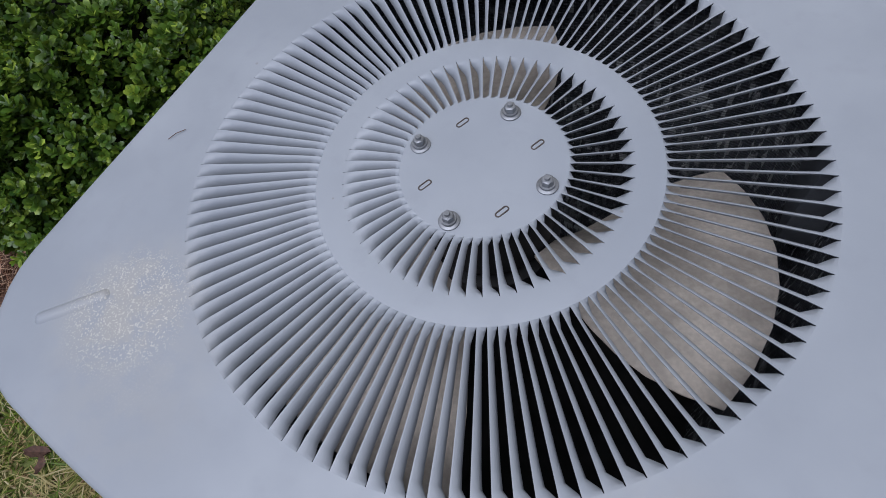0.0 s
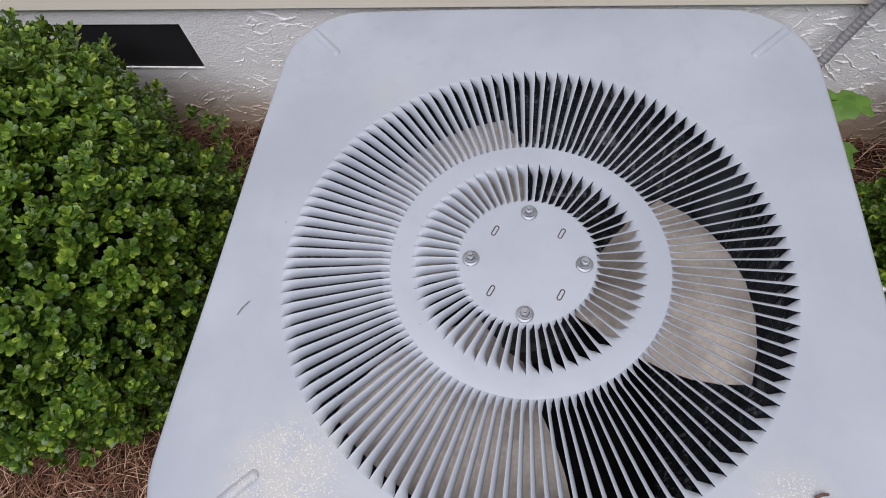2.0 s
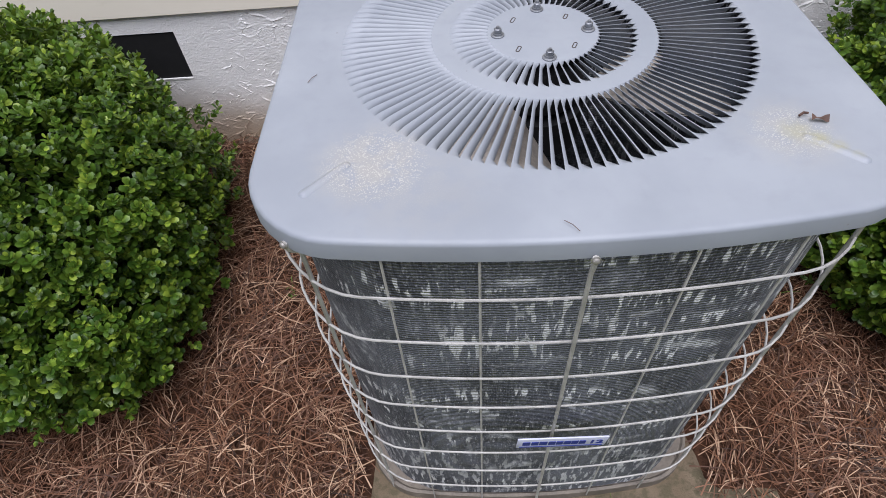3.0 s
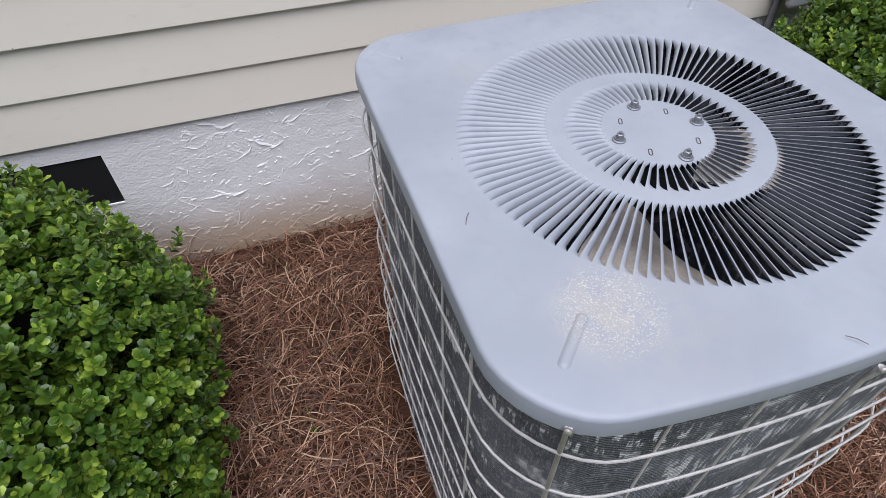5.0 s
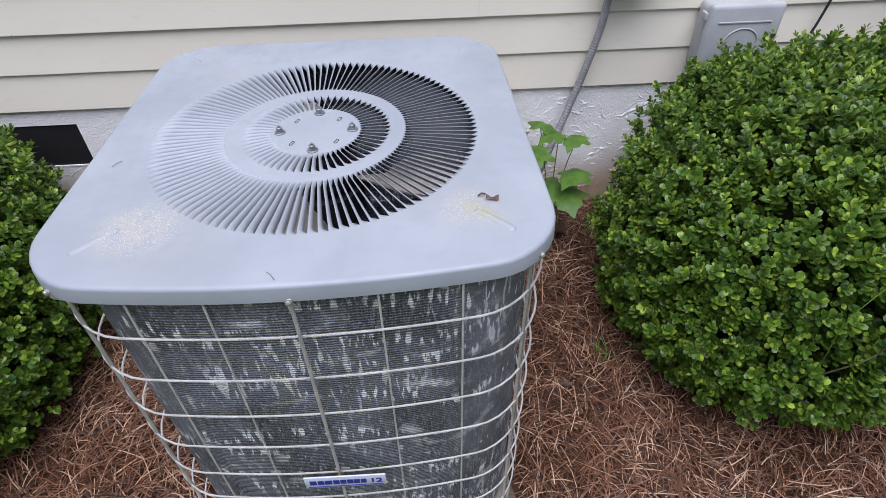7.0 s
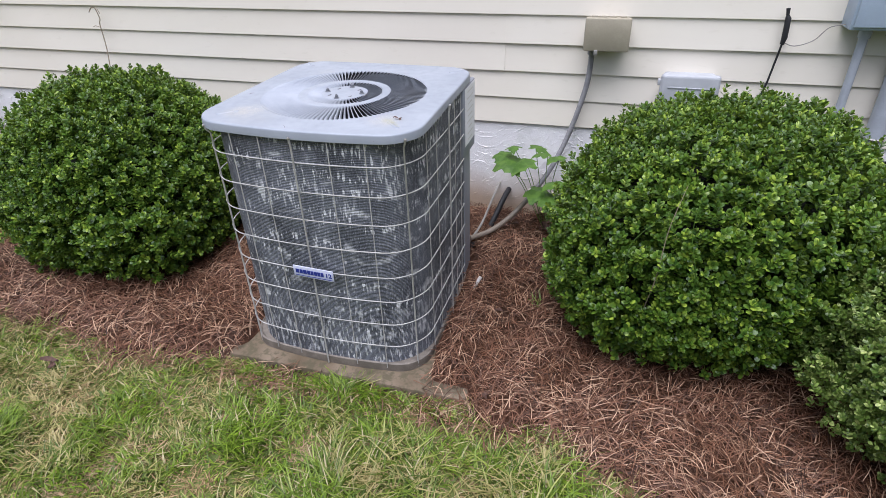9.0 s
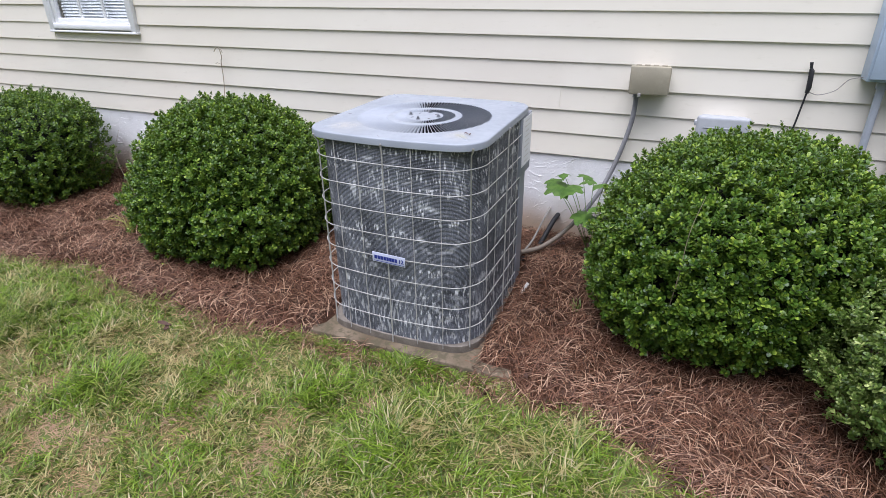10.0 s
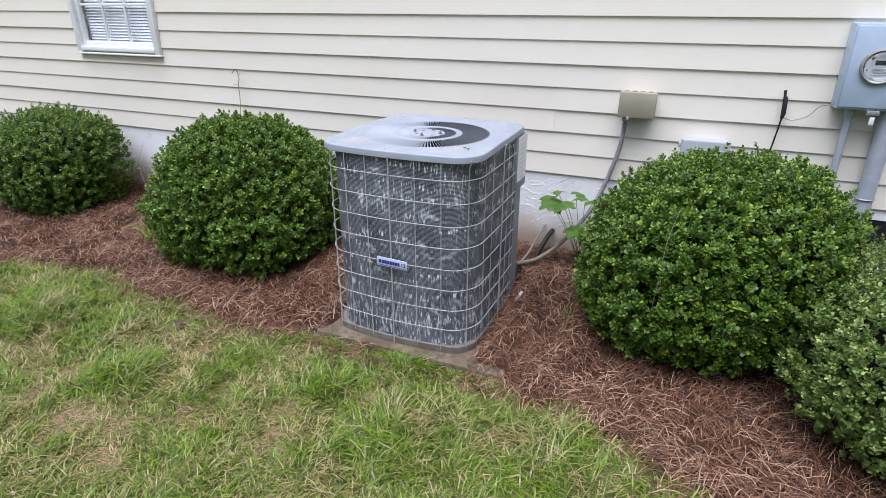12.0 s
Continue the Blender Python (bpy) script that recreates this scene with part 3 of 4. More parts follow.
def slat_mesh(name, r0, r1, count, tilt):
    """One lanced louvre: flat at both ends, turned down in between."""
    n = 11
    step = 2 * math.pi / count
    verts, faces = [], []
    for th in (0.0, -0.0009):
        for i in range(n):
            u = i / (n - 1)
            u = 0.5 - 0.5 * math.cos(math.pi * u) if 0 < i < n - 1 else u
            r = r0 + (r1 - r0) * u
            ramp = smoothstep(0, 0.006, r - r0) * smoothstep(0, 0.015, r1 - r)
            b = radians(tilt) * ramp
            w = step * r * (0.95 - 0.08 * ramp)
            for f in (0.0, 0.10, 0.5, 1.0):
                # flat lip at the top edge, then the blade dropping away from it
                t, z = 0.0, 0.0012 * ramp * (1 - f)
                for share, turn in ((min(f, 0.10), 0.05), (min(max(f - 0.10, 0.0), 0.40), 0.74), (max(f - 0.5, 0.0), 1.32)):
                    t += w * share * math.cos(b * turn)
                    z -= w * share * math.sin(b * turn)
                a = t / r
                verts.append((r * math.cos(a), r * math.sin(a), z + th))
    for s in (0, 1):
        o = s * n * 4
        for i in range(n - 1):
            for k in range(3):
                a = o + i * 4 + k
                q = (a, a + 4, a + 5, a + 1)
                faces.append(q if s == 0 else q[::-1])
    o = n * 4
    for i in range(n - 1):
        a = i * 4
        faces.append((a, a + o, a + 4 + o, a + 4))
        a = i * 4 + 3
        faces.append((a, a + 4, a + 4 + o, a + o))
    me = bpy.data.meshes.new(name)
    me.from_pydata(verts, [], faces)
    me.update()
    me.materials.append(M_COVER)
    me.polygons.foreach_set("use_smooth", [True] * len(me.polygons))
    me.set_sharp_from_angle(angle=radians(50))
    return me


def build_unit():
    unit = empty("air_conditioner", (0, 0, 0))
    tagged(unit, "grey outdoor air conditioner with wire guard on a concrete pad", "air conditioner")

    # top cover: plate with round hole, rolled edge and flange
    ol = outline(HALF, ROUND, flare=0.027)
    n = len(ol)

    def ring(d, z, src=ol):
        k = 1 - d / HALF
        return [(x * k, y * k, TOP + z) for x, y in src]

    def circle(r, z):
        return [(r * math.cos(math.atan2(y, x)), GRILLE_Y + r * math.sin(math.atan2(y, x)), TOP + z) for x, y in ol]

    mids = []
    for f in (0.25, 0.5, 0.75):
        mids.append([(c[0] * (1 - f) + e[0] * f, c[1] * (1 - f) + e[1] * f, TOP) for c, e in zip(circle(R_OUT, 0), ring(0.0075, 0))])
    rings = [circle(R_OUT, -0.0012), circle(R_OUT, 0)] + mids + [ring(0.0075, 0), ring(0.0035, -0.0008), ring(0.001, -0.0028), ring(0, -0.006), ring(-0.001, -0.0285), ring(0.0005, -0.030), ring(0.0025, -0.0285), ring(0.006, -0.012), ring(0.012, -0.004)]
    bm = loft(rings)
    for f in list(bm.faces):
        f.normal_flip()
    # flat ring between the two rows of louvres, and the centre plate
    for prof in ([(R_MID1, -0.0012), (R_MID1, 0), (R_MID1 + 0.006, 0.0006), (R_MID2 - 0.006, 0.0006), (R_MID2, 0), (R_MID2, -0.0012)],):
        rr = [[(r * math.cos(2 * math.pi * k / 120), GRILLE_Y + r * math.sin(2 * math.pi * k / 120), TOP + z) for k in range(120)] for r, z in prof]
        loft(rr, bm)
    lathe([(R_IN, -0.0012), (R_IN, 0), (0.06, 0.0003), (0.01, 0.0004)], 96, bm, (0, GRILLE_Y, TOP))
    bmesh.ops.recalc_face_normals(bm, faces=bm.faces)
    cover = part("top_cover", bm, M_COVER, unit, "pale grey painted steel top with lichen stains")

    for r0, r1, count, tilt, off in ((R_MID2, R_OUT, 120, 58, 0.0), (R_IN, R_MID1, 60, 57, 0.03)):
        me = slat_mesh("slat", r0, r1, count, tilt)
        for k in range(count):
            ob = new("slat", me)
            ob.parent = cover
            ob.matrix_local = pose(0, GRILLE_Y, TOP, random.uniform(-0.4, 0.4), 0, 360 * k / count + math.degrees(off))

    # bolts that carry the motor, and the slots between them
    for k in range(4):
        a = math.pi / 2 * k
        bm = lathe([(0.0112, 0), (0.0112, 0.0016), (0.0095, 0.0024), (0.0082, 0.0026), (0.0080, 0.005)], 20)
        lathe([(0.0064, 0.005), (0.0064, 0.0115), (0.005, 0.0125)], 6, bm)
        lathe([(0.003, 0.0125), (0.0028, 0.0155)], 10, bm)
        b = part("bolt", bm, M_BOLT, cover)
        b.matrix_local = pose(0.066 * math.cos(a), 0.066 * math.sin(a), TOP + 0.0004, 0, 0, 20 * k) @ Matrix.Scale(0.9, 4)
        a += math.pi / 4
        pts = [(0.0045 * s + 0.0024 * math.cos(t), 0.0024 * math.sin(t)) for s, ts in ((1, range(-90, 91, 30)), (-1, range(90, 271, 30))) for t in [radians(v) for v in ts]]
        bm = sweep([(x, y, 0.0004) for x, y in pts], 0.0008, True, 5)
        s = part("slot", bm, M_SLOT, cover)
        s.matrix_local = pose(0.056 * math.cos(a), 0.056 * math.sin(a), TOP, 0, 0, math.degrees(a) + (90 if k % 2 else 0) + 20)

    # pressed ribs on the diagonals
    for k in range(4):
        def stadium(half_len, half_w, z):
            return [(sg * half_len + half_w * math.cos(radians(t)), half_w * math.sin(radians(t)), z) for sg, ts in ((1, range(-90, 91, 22)), (-1, range(90, 271, 22))) for t in ts]

        bm = loft([stadium(0.031, hw, z) for hw, z in ((0.0072, -0.0004), (0.0063, 0.0004), (0.0052, 0.0012), (0.0039, 0.0021), (0.0023, 0.0027), (0.0008, 0.0029))], None, False, True)
        rib = part("rib", bm, M_COVER, cover)
        a = radians(45 + 90 * k)
        reach = 0.412 if k > 1 else 0.452
        rib.matrix_local = pose(reach * math.cos(a), reach * math.sin(a) + (0.008 if k > 1 else 0.036), TOP, 0, 0, 45 + 90 * k)

    # motor and fan below the louvres; motor and hub near-black, shade put into colour
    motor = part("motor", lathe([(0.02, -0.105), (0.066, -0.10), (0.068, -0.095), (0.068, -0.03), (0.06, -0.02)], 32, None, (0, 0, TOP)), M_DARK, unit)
    fan = part("fan_hub", lathe([(0.06, -0.185), (0.072, -0.18), (0.074, -0.115), (0.03, -0.110)], 24, None, (0, 0, TOP)), M_DARK, unit, "fan hub coloured near-black like the shade under the louvres")
    verts, faces = [], []
    nr, na = 8, 8
    for i in range(nr):
        r = 0.070 + 0.215 * i / (nr - 1)
        span = radians(58 + 8 * i / (nr - 1) + 12 * math.sin(math.pi * i / (nr - 1)))
        for k in range(na):
            f = k / (na - 1)
            a = -span / 2 + span * f + radians(8) * i / (nr - 1)
            verts.append((r * math.cos(a), r * math.sin(a), TOP - 0.085 - 0.085 * f + 0.02 * math.sin(math.pi * f)))
    for i in range(nr - 1):
        for k in range(na - 1):
            a = i * na + k
            faces.append((a, a + na, a + na + 1, a + 1))
    verts += [(x, y, z - 0.003) for x, y, z in verts]
    m = nr * na
    faces += [tuple(v + m for v in f[::-1]) for f in faces]
    blade = part("blade", (verts, faces), M_FAN, fan, "dusty beige fan blade")
    for k in range(3):
        ob = blade if k == 0 else new("blade", blade.data)
        ob.parent = fan
        ob.matrix_local = pose(0, 0, 0, 0, 0, 4 + 120 * k)

    # coil wrapped round inside the guard
    cl = outline(0.361, 0.15, 0.022)
    z0, z1 = 0.023, TOP - 0.008
    rr = [[(x, y, z) for x, y in cl] for z in np.linspace(z0, z1, 6)]
    inner = [[(x * 0.93, y * 0.93, z) for x, y in cl] for z in (z1, z0)]
    bm = loft(rr + inner)
    coil = part("coil", bm, M_COIL, unit, "dark condenser fins streaked with white corrosion")
    # near-black sheet, the shade at the bottom of the casing as colour
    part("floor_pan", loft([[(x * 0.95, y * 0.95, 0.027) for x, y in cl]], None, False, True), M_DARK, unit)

    # base pan
    bl = outline(0.370, ROUND)
    rings = [[(x * f, y * f, z) for x, y in bl] for f, z in ((0.97, -0.0105), (1.0, -0.008), (1.003, 0.008), (1.0, 0.026), (0.985, 0.029), (0.975, 0.024), (0.9, 0.022))]
    part("base_pan", loft(rings, None, True, True), M_PAN, unit, "rusty beige steel base pan")

    # service panel round one rear corner, with a paper label
    po = outline(0.362, 0.03, BOW)
    zz = (0.026, TOP - 0.010)
    seg = [p for p in po if p[0] > 0.15 and p[1] > 0.26]
    seg.sort(key=lambda p: math.atan2(p[1] - 0.15, p[0] - 0.1))
    verts = [(x, y, z) for z in zz for x, y in seg] + [(x * 0.97, y * 0.97, z) for z in zz for x, y in seg]
    m = len(seg)
    faces = []
    for k in range(m - 1):
        faces += [(k, k + 1, m + k + 1, m + k), (2 * m + k + 1, 2 * m + k, 3 * m + k, 3 * m + k + 1), (m + k, m + k + 1, 3 * m + k + 1, 3 * m + k), (k + 1, k, 2 * m + k, 2 * m + k + 1)]
    faces += [(0, m, 3 * m, 2 * m), (m - 1, 3 * m - 1, 4 * m - 1, 2 * m - 1)]
    panel = part("service_panel", (verts, faces), M_PANEL, unit, "grey sheet-metal service panel")
    label_ob = part("label", boxed((-0.0006, -0.075, -0.115), (0.0006, 0.075, 0.115)), M_WHITE, panel, "white printed data label")
    label_ob.matrix_local = pose(0.3786, 0.325, TOP - 0.155, 0, 0, 0)
    control = part("control_cover", boxed((0.30, 0.222, TOP - 0.315), (0.3775, 0.412, TOP - 0.0325), 0.006), M_PANEL, unit, "grey cover over the wiring corner")
    for k in range(9):
        w = (0.08, 0.09, 0.06, 0.085, 0.07, 0.09, 0.05, 0.08, 0.065)[k]
        b = part("print_line", boxed((0, -w / 2, -0.003), (0.0004, w / 2, 0.003)), M_PALE, label_ob)
        b.matrix_local = pose(0.0006, 0, 0.095 - 0.024 * k)

    # wire guard
    go = outline(0.3735, 0.112)
    gpts = [p for p in go if not (p[0] > 0.13 and p[1] > 0.225)]
    start = max(range(len(gpts)), key=lambda i: (Vector(gpts[i]) - Vector(gpts[i - 1])).length)
    gpts = gpts[start:] + gpts[:start]
    guard = empty("wire_guard")
    guard.parent = unit
    tagged(guard, label="pale coated wire guard")
    gap = 0.101
    for k in range(8):
        z = TOP - 0.104 - gap * k
        part("guard_ring", sweep([(x, y, z) for x, y in gpts], 0.0020, False, 6), M_GUARD, guard)

    def on_outline(ang):
        """The point of the guard in the direction ang from the middle."""
        best = min(go, key=lambda p: abs((math.atan2(p[1], p[0]) - ang + math.pi) % (2 * math.pi) - math.pi))
        return best

    def side_point(u, side):
        """The point at u along a side: 0 front, 1 left, 2 back, 3 right."""
        cand = [p for p in go if ((p[1] < -0.2, p[0] < -0.2, p[1] > 0.2, p[0] > 0.2)[side])]
        key = (lambda p: abs(p[0] - u)) if side in (0, 2) else (lambda p: abs(p[1] - u))
        p = min(cand, key=key)
        return (u, p[1]) if side in (0, 2) else (p[0], u)

    thick, thin = [], []
    for side in range(4):
        for u in ((-0.230, -0.121, 0.0, 0.118, 0.237) if side in (0, 2) else (-0.225, -0.125, 0.0, 0.100, 0.185)):
            if (side == 2 and u > 0.1) or (side == 3 and u > 0.2):
                continue
            (thick if u == 0.0 and side != 1 else thin).append(side_point(u, side))
    for a in (226, 316, 135):
        thick.append(on_outline(radians(a)))
    for x, y in thin:
        k = 0.992
        part("guard_rod", sweep([(x * k, y * k, 0.01), (x * k, y * k, TOP - 0.02)], 0.0018, False, 6), M_GUARD, guard)
    for x, y in thick:
        d = Vector((x, y - BACK)).normalized()
        tuck, lean = 0.006, (1.0 if y < 0 else 0.0)
        tuck = tuck if min(abs(x), abs(y)) > 0.15 else 0.0

        def out(off, z):
            return (x + d.x * (off - tuck), y + d.y * (off - tuck), z)

        part("guard_rod", sweep([out(0.0045, 0.0), out(0.0045, TOP - 0.05), out(0.0075 + lean * tuck * 1.5, TOP - 0.034), out(0.0085 + lean * tuck * 1.8, TOP - 0.020)], [0.0031, 0.0031, 0.0036, 0.004], False, 8), M_GUARD, guard)
        s = part("screw", lathe([(0.0072, 0), (0.0075, 0.0015), (0.0055, 0.002), (0.0053, 0.005), (0.003, 0.0065)], 10), M_SCREW, guard)
        q = Vector((d.x, d.y, 0)).to_track_quat("Z", "Y").to_matrix().to_4x4()
        s.matrix_local = Matrix.Translation(out(0.009 + lean * tuck * 1.8, TOP - 0.022)) @ q @ Matrix.Scale(0.75, 4)

    # name plate on the guard: lilac plate with dark blue blocks in place of its lettering
    plate = part("name_plate", boxed((-0.0755, -0.0015, -0.0225), (0.0755, 0.0015, 0.0225), 0.001), M_PLATE, unit, "small lilac name plate with blue print")
    plate.matrix_local = pose(0.013, -0.4195, TOP - 0.502, 4, 2.0, 0)
    for x, w in ((-0.060, 0.0125), (-0.0455, 0.0115), (-0.0315, 0.013), (-0.017, 0.0115), (-0.004, 0.011), (0.009, 0.0115), (0.0215, 0.011), (0.034, 0.0105)):
        b = part("print_block", boxed((-w / 2, -0.0004, -0.0085), (w / 2, 0.0004, 0.0085)), M_BLUE, plate)
        b.matrix_local = pose(x, -0.0019, 0.001, 0, 0, 0)
    part("numeral", letters("12", 0.025), M_BLUE, plate).matrix_local = pose(0.057, -0.0017, -0.0075, 90, 0, 0)
    part("print_rule", boxed((-0.070, -0.0024, -0.0175), (0.070, -0.0015, -0.0155)), M_BLUE, plate)
    unit.matrix_world = pose(0, 0, TOP, 0.5, 0, 0) @ pose(0, 0, -TOP)
    return unit


build_unit()

pad = part("concrete_pad", boxed((-0.42, -0.440, -0.12), (0.555, 0.50, -0.011), 0.008), M_CONC)
tagged(pad, "weathered concrete pad under the air conditioner", "concrete pad")


# ---- things on the wall ----
def build_box():
    b = empty("junction_box", (0, 0, 0))
    tagged(b, "tan weatherproof disconnect box on the siding", "electrical box")
    part("body", boxed((0.775, 0.815, 0.945), (0.950, 0.895, 1.062), 0.006), M_BOXTAN, b)
    part("lid", boxed((0.768, 0.775, 0.938), (0.957, 0.816, 1.074), 0.008), M_BOXTAN, b)
    for k in range(4):
        part("hinge", sweep([(0.790 + 0.04 * k, 0.80, 1.076), (0.815 + 0.04 * k, 0.80, 1.076)], 0.0045, False, 8), M_BOXTAN, b)
    part("hasp", boxed((0.815, 0.772, 0.925), (0.830, 0.79, 0.945), 0.002), M_SCREW, b)


build_box()


def build_conduit():
    c = empty("flexible_conduit")
    tagged(c, "grey ribbed flexible conduit from the box down to the air conditioner", "conduit")
    line = spline([(0.805, 0.855, 0.945), (0.800, 0.86, 0.80), (0.772, 0.86, 0.66), (0.725, 0.85, 0.50), (0.665, 0.81, 0.36), (0.59, 0.73, 0.25), (0.51, 0.64, 0.17), (0.43, 0.55, 0.125), (0.35, 0.44, 0.13)], 60)
    rad = [0.0117 + (0.0009 if i % 4 < 2 else 0.0) for i in range(len(line))]
    part("hose", sweep(line, rad, False, 10), M_FLEX, c)
    part("collar", lathe([(0.019, -0.025), (0.019, 0.012), (0.015, 0.016)], 16, None, (0.805, 0.855, 0.935)), M_FLEX, c)


build_conduit()


def build_lines():
    r = empty("refrigerant_lines")
    tagged(r, "black insulated refrigerant lines from the wall to the air conditioner", "pipe")
    part("insulated_pipe", sweep(spline([(0.45, 0.93, 0.19), (0.44, 0.82, 0.18), (0.42, 0.74, 0.13), (0.40, 0.66, 0.085), (0.38, 0.55, 0.06), (0.35, 0.44, 0.09)], 8), 0.014, False, 10), M_RUBBER, r)
    part("bare_pipe", sweep(spline([(0.40, 0.93, 0.23), (0.39, 0.80, 0.20), (0.37, 0.62, 0.13), (0.35, 0.48, 0.11), (0.33, 0.36, 0.11)], 8), 0.006, False, 8), M_WIRE, r)


build_lines()


def build_telecom():
    t = empty("telecom_box")
    tagged(t, "grey plastic telephone network box on the siding", "utility box")
    part("body", boxed((1.118, 0.81, 0.632), (1.338, 0.895, 0.845), 0.02, 3), M_GREY, t)
    part("cover", boxed((1.108, 0.782, 0.624), (1.348, 0.816, 0.855), 0.016, 3), M_GREY, t)
    bm = sweep([(1.228 + 0.055 * math.cos(a), 0.781, 0.735 + 0.045 * math.sin(a)) for a in [2 * math.pi * k / 28 for k in range(28)]], 0.0022, True, 6)
    part("oval_rib", bm, M_GREY, t)
    for z in (0.665, 0.815):
        part("latch", boxed((1.098, 0.795, z - 0.012), (1.110, 0.825, z + 0.012), 0.003), M_GREY, t)
    part("rib", boxed((1.14, 0.779, 0.797), (1.31, 0.783, 0.802), 0.001), M_GREY, t)
    part("riser", sweep([(1.145, 0.868, 0.64), (1.143, 0.872, 0.30), (1.143, 0.874, 0.02)], 0.012, False, 10), M_FLEX, t)


build_telecom()


def build_ground_block():
    g = empty("cable_connector")
    tagged(g, "black cable connector hanging on the siding with a thin grey wire", "cable")
    part("sleeve", sweep([(1.552, 0.862, 0.975), (1.555, 0.862, 1.00), (1.550, 0.862, 1.075), (1.545, 0.862, 1.085)], [0.008, 0.011, 0.011, 0.007], False, 12), M_RUBBER, g)
    part("tip", sweep([(1.545, 0.862, 1.085), (1.542, 0.866, 1.112)], [0.006, 0.008], False, 10), M_RUBBER, g)
    part("cable", sweep(spline([(1.552, 0.862, 0.975), (1.545, 0.866, 0.90), (1.532, 0.866, 0.80), (1.50, 0.86, 0.70), (1.42, 0.85, 0.62), (1.36, 0.84, 0.60)], 8), 0.0042, False, 8), M_RUBBER, g)
    part("earth_wire", sweep(spline([(1.556, 0.858, 0.982), (1.60, 0.856, 0.972), (1.66, 0.856, 0.995), (1.70, 0.85, 1.045), (1.745, 0.83, 1.062)], 8), 0.0022, False, 6), M_WIRE, g)


build_ground_block()


def build_meter():
    m = empty("electric_meter")
    tagged(m, "blue-grey electric meter box with a round glass meter", "electric meter")
    part("cabinet", boxed((1.748, 0.785, 1.048), (2.055, 0.895, 1.425), 0.006), M_METER, m)
    part("front_cover", boxed((1.757, 0.772, 1.06), (2.046, 0.7845, 1.414), 0.004), M_METER, m)
    q = pose(1.876, 0.772, 1.243, 90, 0, 0) @ Matrix.Scale(0.83, 4)
    ringo = part("collar", lathe([(0.092, -0.002), (0.092, 0.018), (0.084, 0.024), (0.078, 0.018), (0.076, 0.0)], 40), M_WIRE, m)
    ringo.matrix_local = q
    face = part("dial_face", lathe([(0.074, 0.0), (0.074, 0.012), (0.01, 0.0125)], 36), M_GREY, m)
    face.matrix_local = q
    gl = part("glass_dome", lathe([(0.076, 0.016), (0.074, 0.055), (0.066, 0.066), (0.02, 0.069)], 36), M_GLASS, m)
    gl.matrix_local = q
    gl.visible_shadow = False
    for z, w, h, mt in ((0.022, 0.062, 0.022, M_DARK), (-0.012, 0.08, 0.005, M_PANEL), (-0.026, 0.06, 0.005, M_PANEL), (-0.04, 0.07, 0.004, M_PANEL)):
        b = part("display" if mt is M_DARK else "print_line", boxed((-w / 2, z - h / 2, 0.013), (w / 2, z + h / 2, 0.0145)), mt, m)
        b.matrix_local = q
    part("hasp", boxed((1.875, 0.765, 1.030), (1.925, 0.79, 1.050), 0.002), M_SCREW, m)
    part("tag", boxed((1.893, 0.768, 0.985), (1.913, 0.774, 1.022), 0.002), M_WHITE, m)
    for k, (x, r) in enumerate(((1.826, 0.0165), (1.985, 0.038))):
        p = part("riser_pipe", sweep([(x, 0.845, -0.02), (x, 0.845, 1.05)], r, False, 16), M_PIPE, m)
        part("coupling", lathe([(r + 0.006, 0), (r + 0.006, 0.03), (r + 0.002, 0.034)], 20, None, (x, 0.845, 1.012)), M_PIPE, m)
        part("strap", sweep([(x + (r + 0.003) * math.cos(a), 0.845 + (r + 0.003) * math.sin(a), 0.62) for a in [2 * math.pi * j / 20 for j in range(20)]], 0.004, True, 6), M_SCREW, m)


build_meter()

vine = empty("dry_vine")
tagged(vine, "thin dry vine standing up against the siding", "vine")
part("stem", sweep(spline([(-1.88, 0.80, 0.70), (-1.90, 0.845, 0.85), (-1.905, 0.855, 0.97), (-1.895, 0.857, 1.00), (-1.905, 0.855, 1.055), (-1.925, 0.85, 1.058), (-1.945, 0.845, 1.035)], 6), 0.0027, False, 6), M_VINE, vine)
part("twig", sweep([(-1.905, 0.855, 0.955), (-1.935, 0.85, 0.965), (-1.95, 0.85, 0.958)], 0.002, False, 6), M_VINE, vine)
part("twig", sweep([(-1.905, 0.855, 1.055), (-1.885, 0.85, 1.052), (-1.872, 0.845, 1.030)], 0.002, False, 6), M_VINE, vine)

# ---- shrubs ----
def leaf_cloud(base, along, up, length, width, rng):
    """Small cupped leaves: base points, directions, face normals (N x 3)."""
    n = len(base)
    side = np.cross(along, up)
    side /= np.linalg.norm(side, axis=1)[:, None] + 1e-9
    up = np.cross(side, along)
    L, W = length[:, None], width[:, None]
    cols = []
    for u, half, lift in ((0.02, 0.10, 0.0), (0.34, 0.40, 0.05), (0.70, 0.50, 0.05), (0.97, 0.24, -0.05)):
        mid = base + along * L * u + up * L * lift
        cols += [mid - side * W * half, mid + side * W * half]
    verts = np.stack(cols, 1).reshape(-1, 3)
    o = (np.arange(n) * 8)[:, None]
    f = np.concatenate([o + np.array([2 * k, 2 * k + 1, 2 * k + 3, 2 * k + 2]) for k in range(3)], 0)
    return verts, f


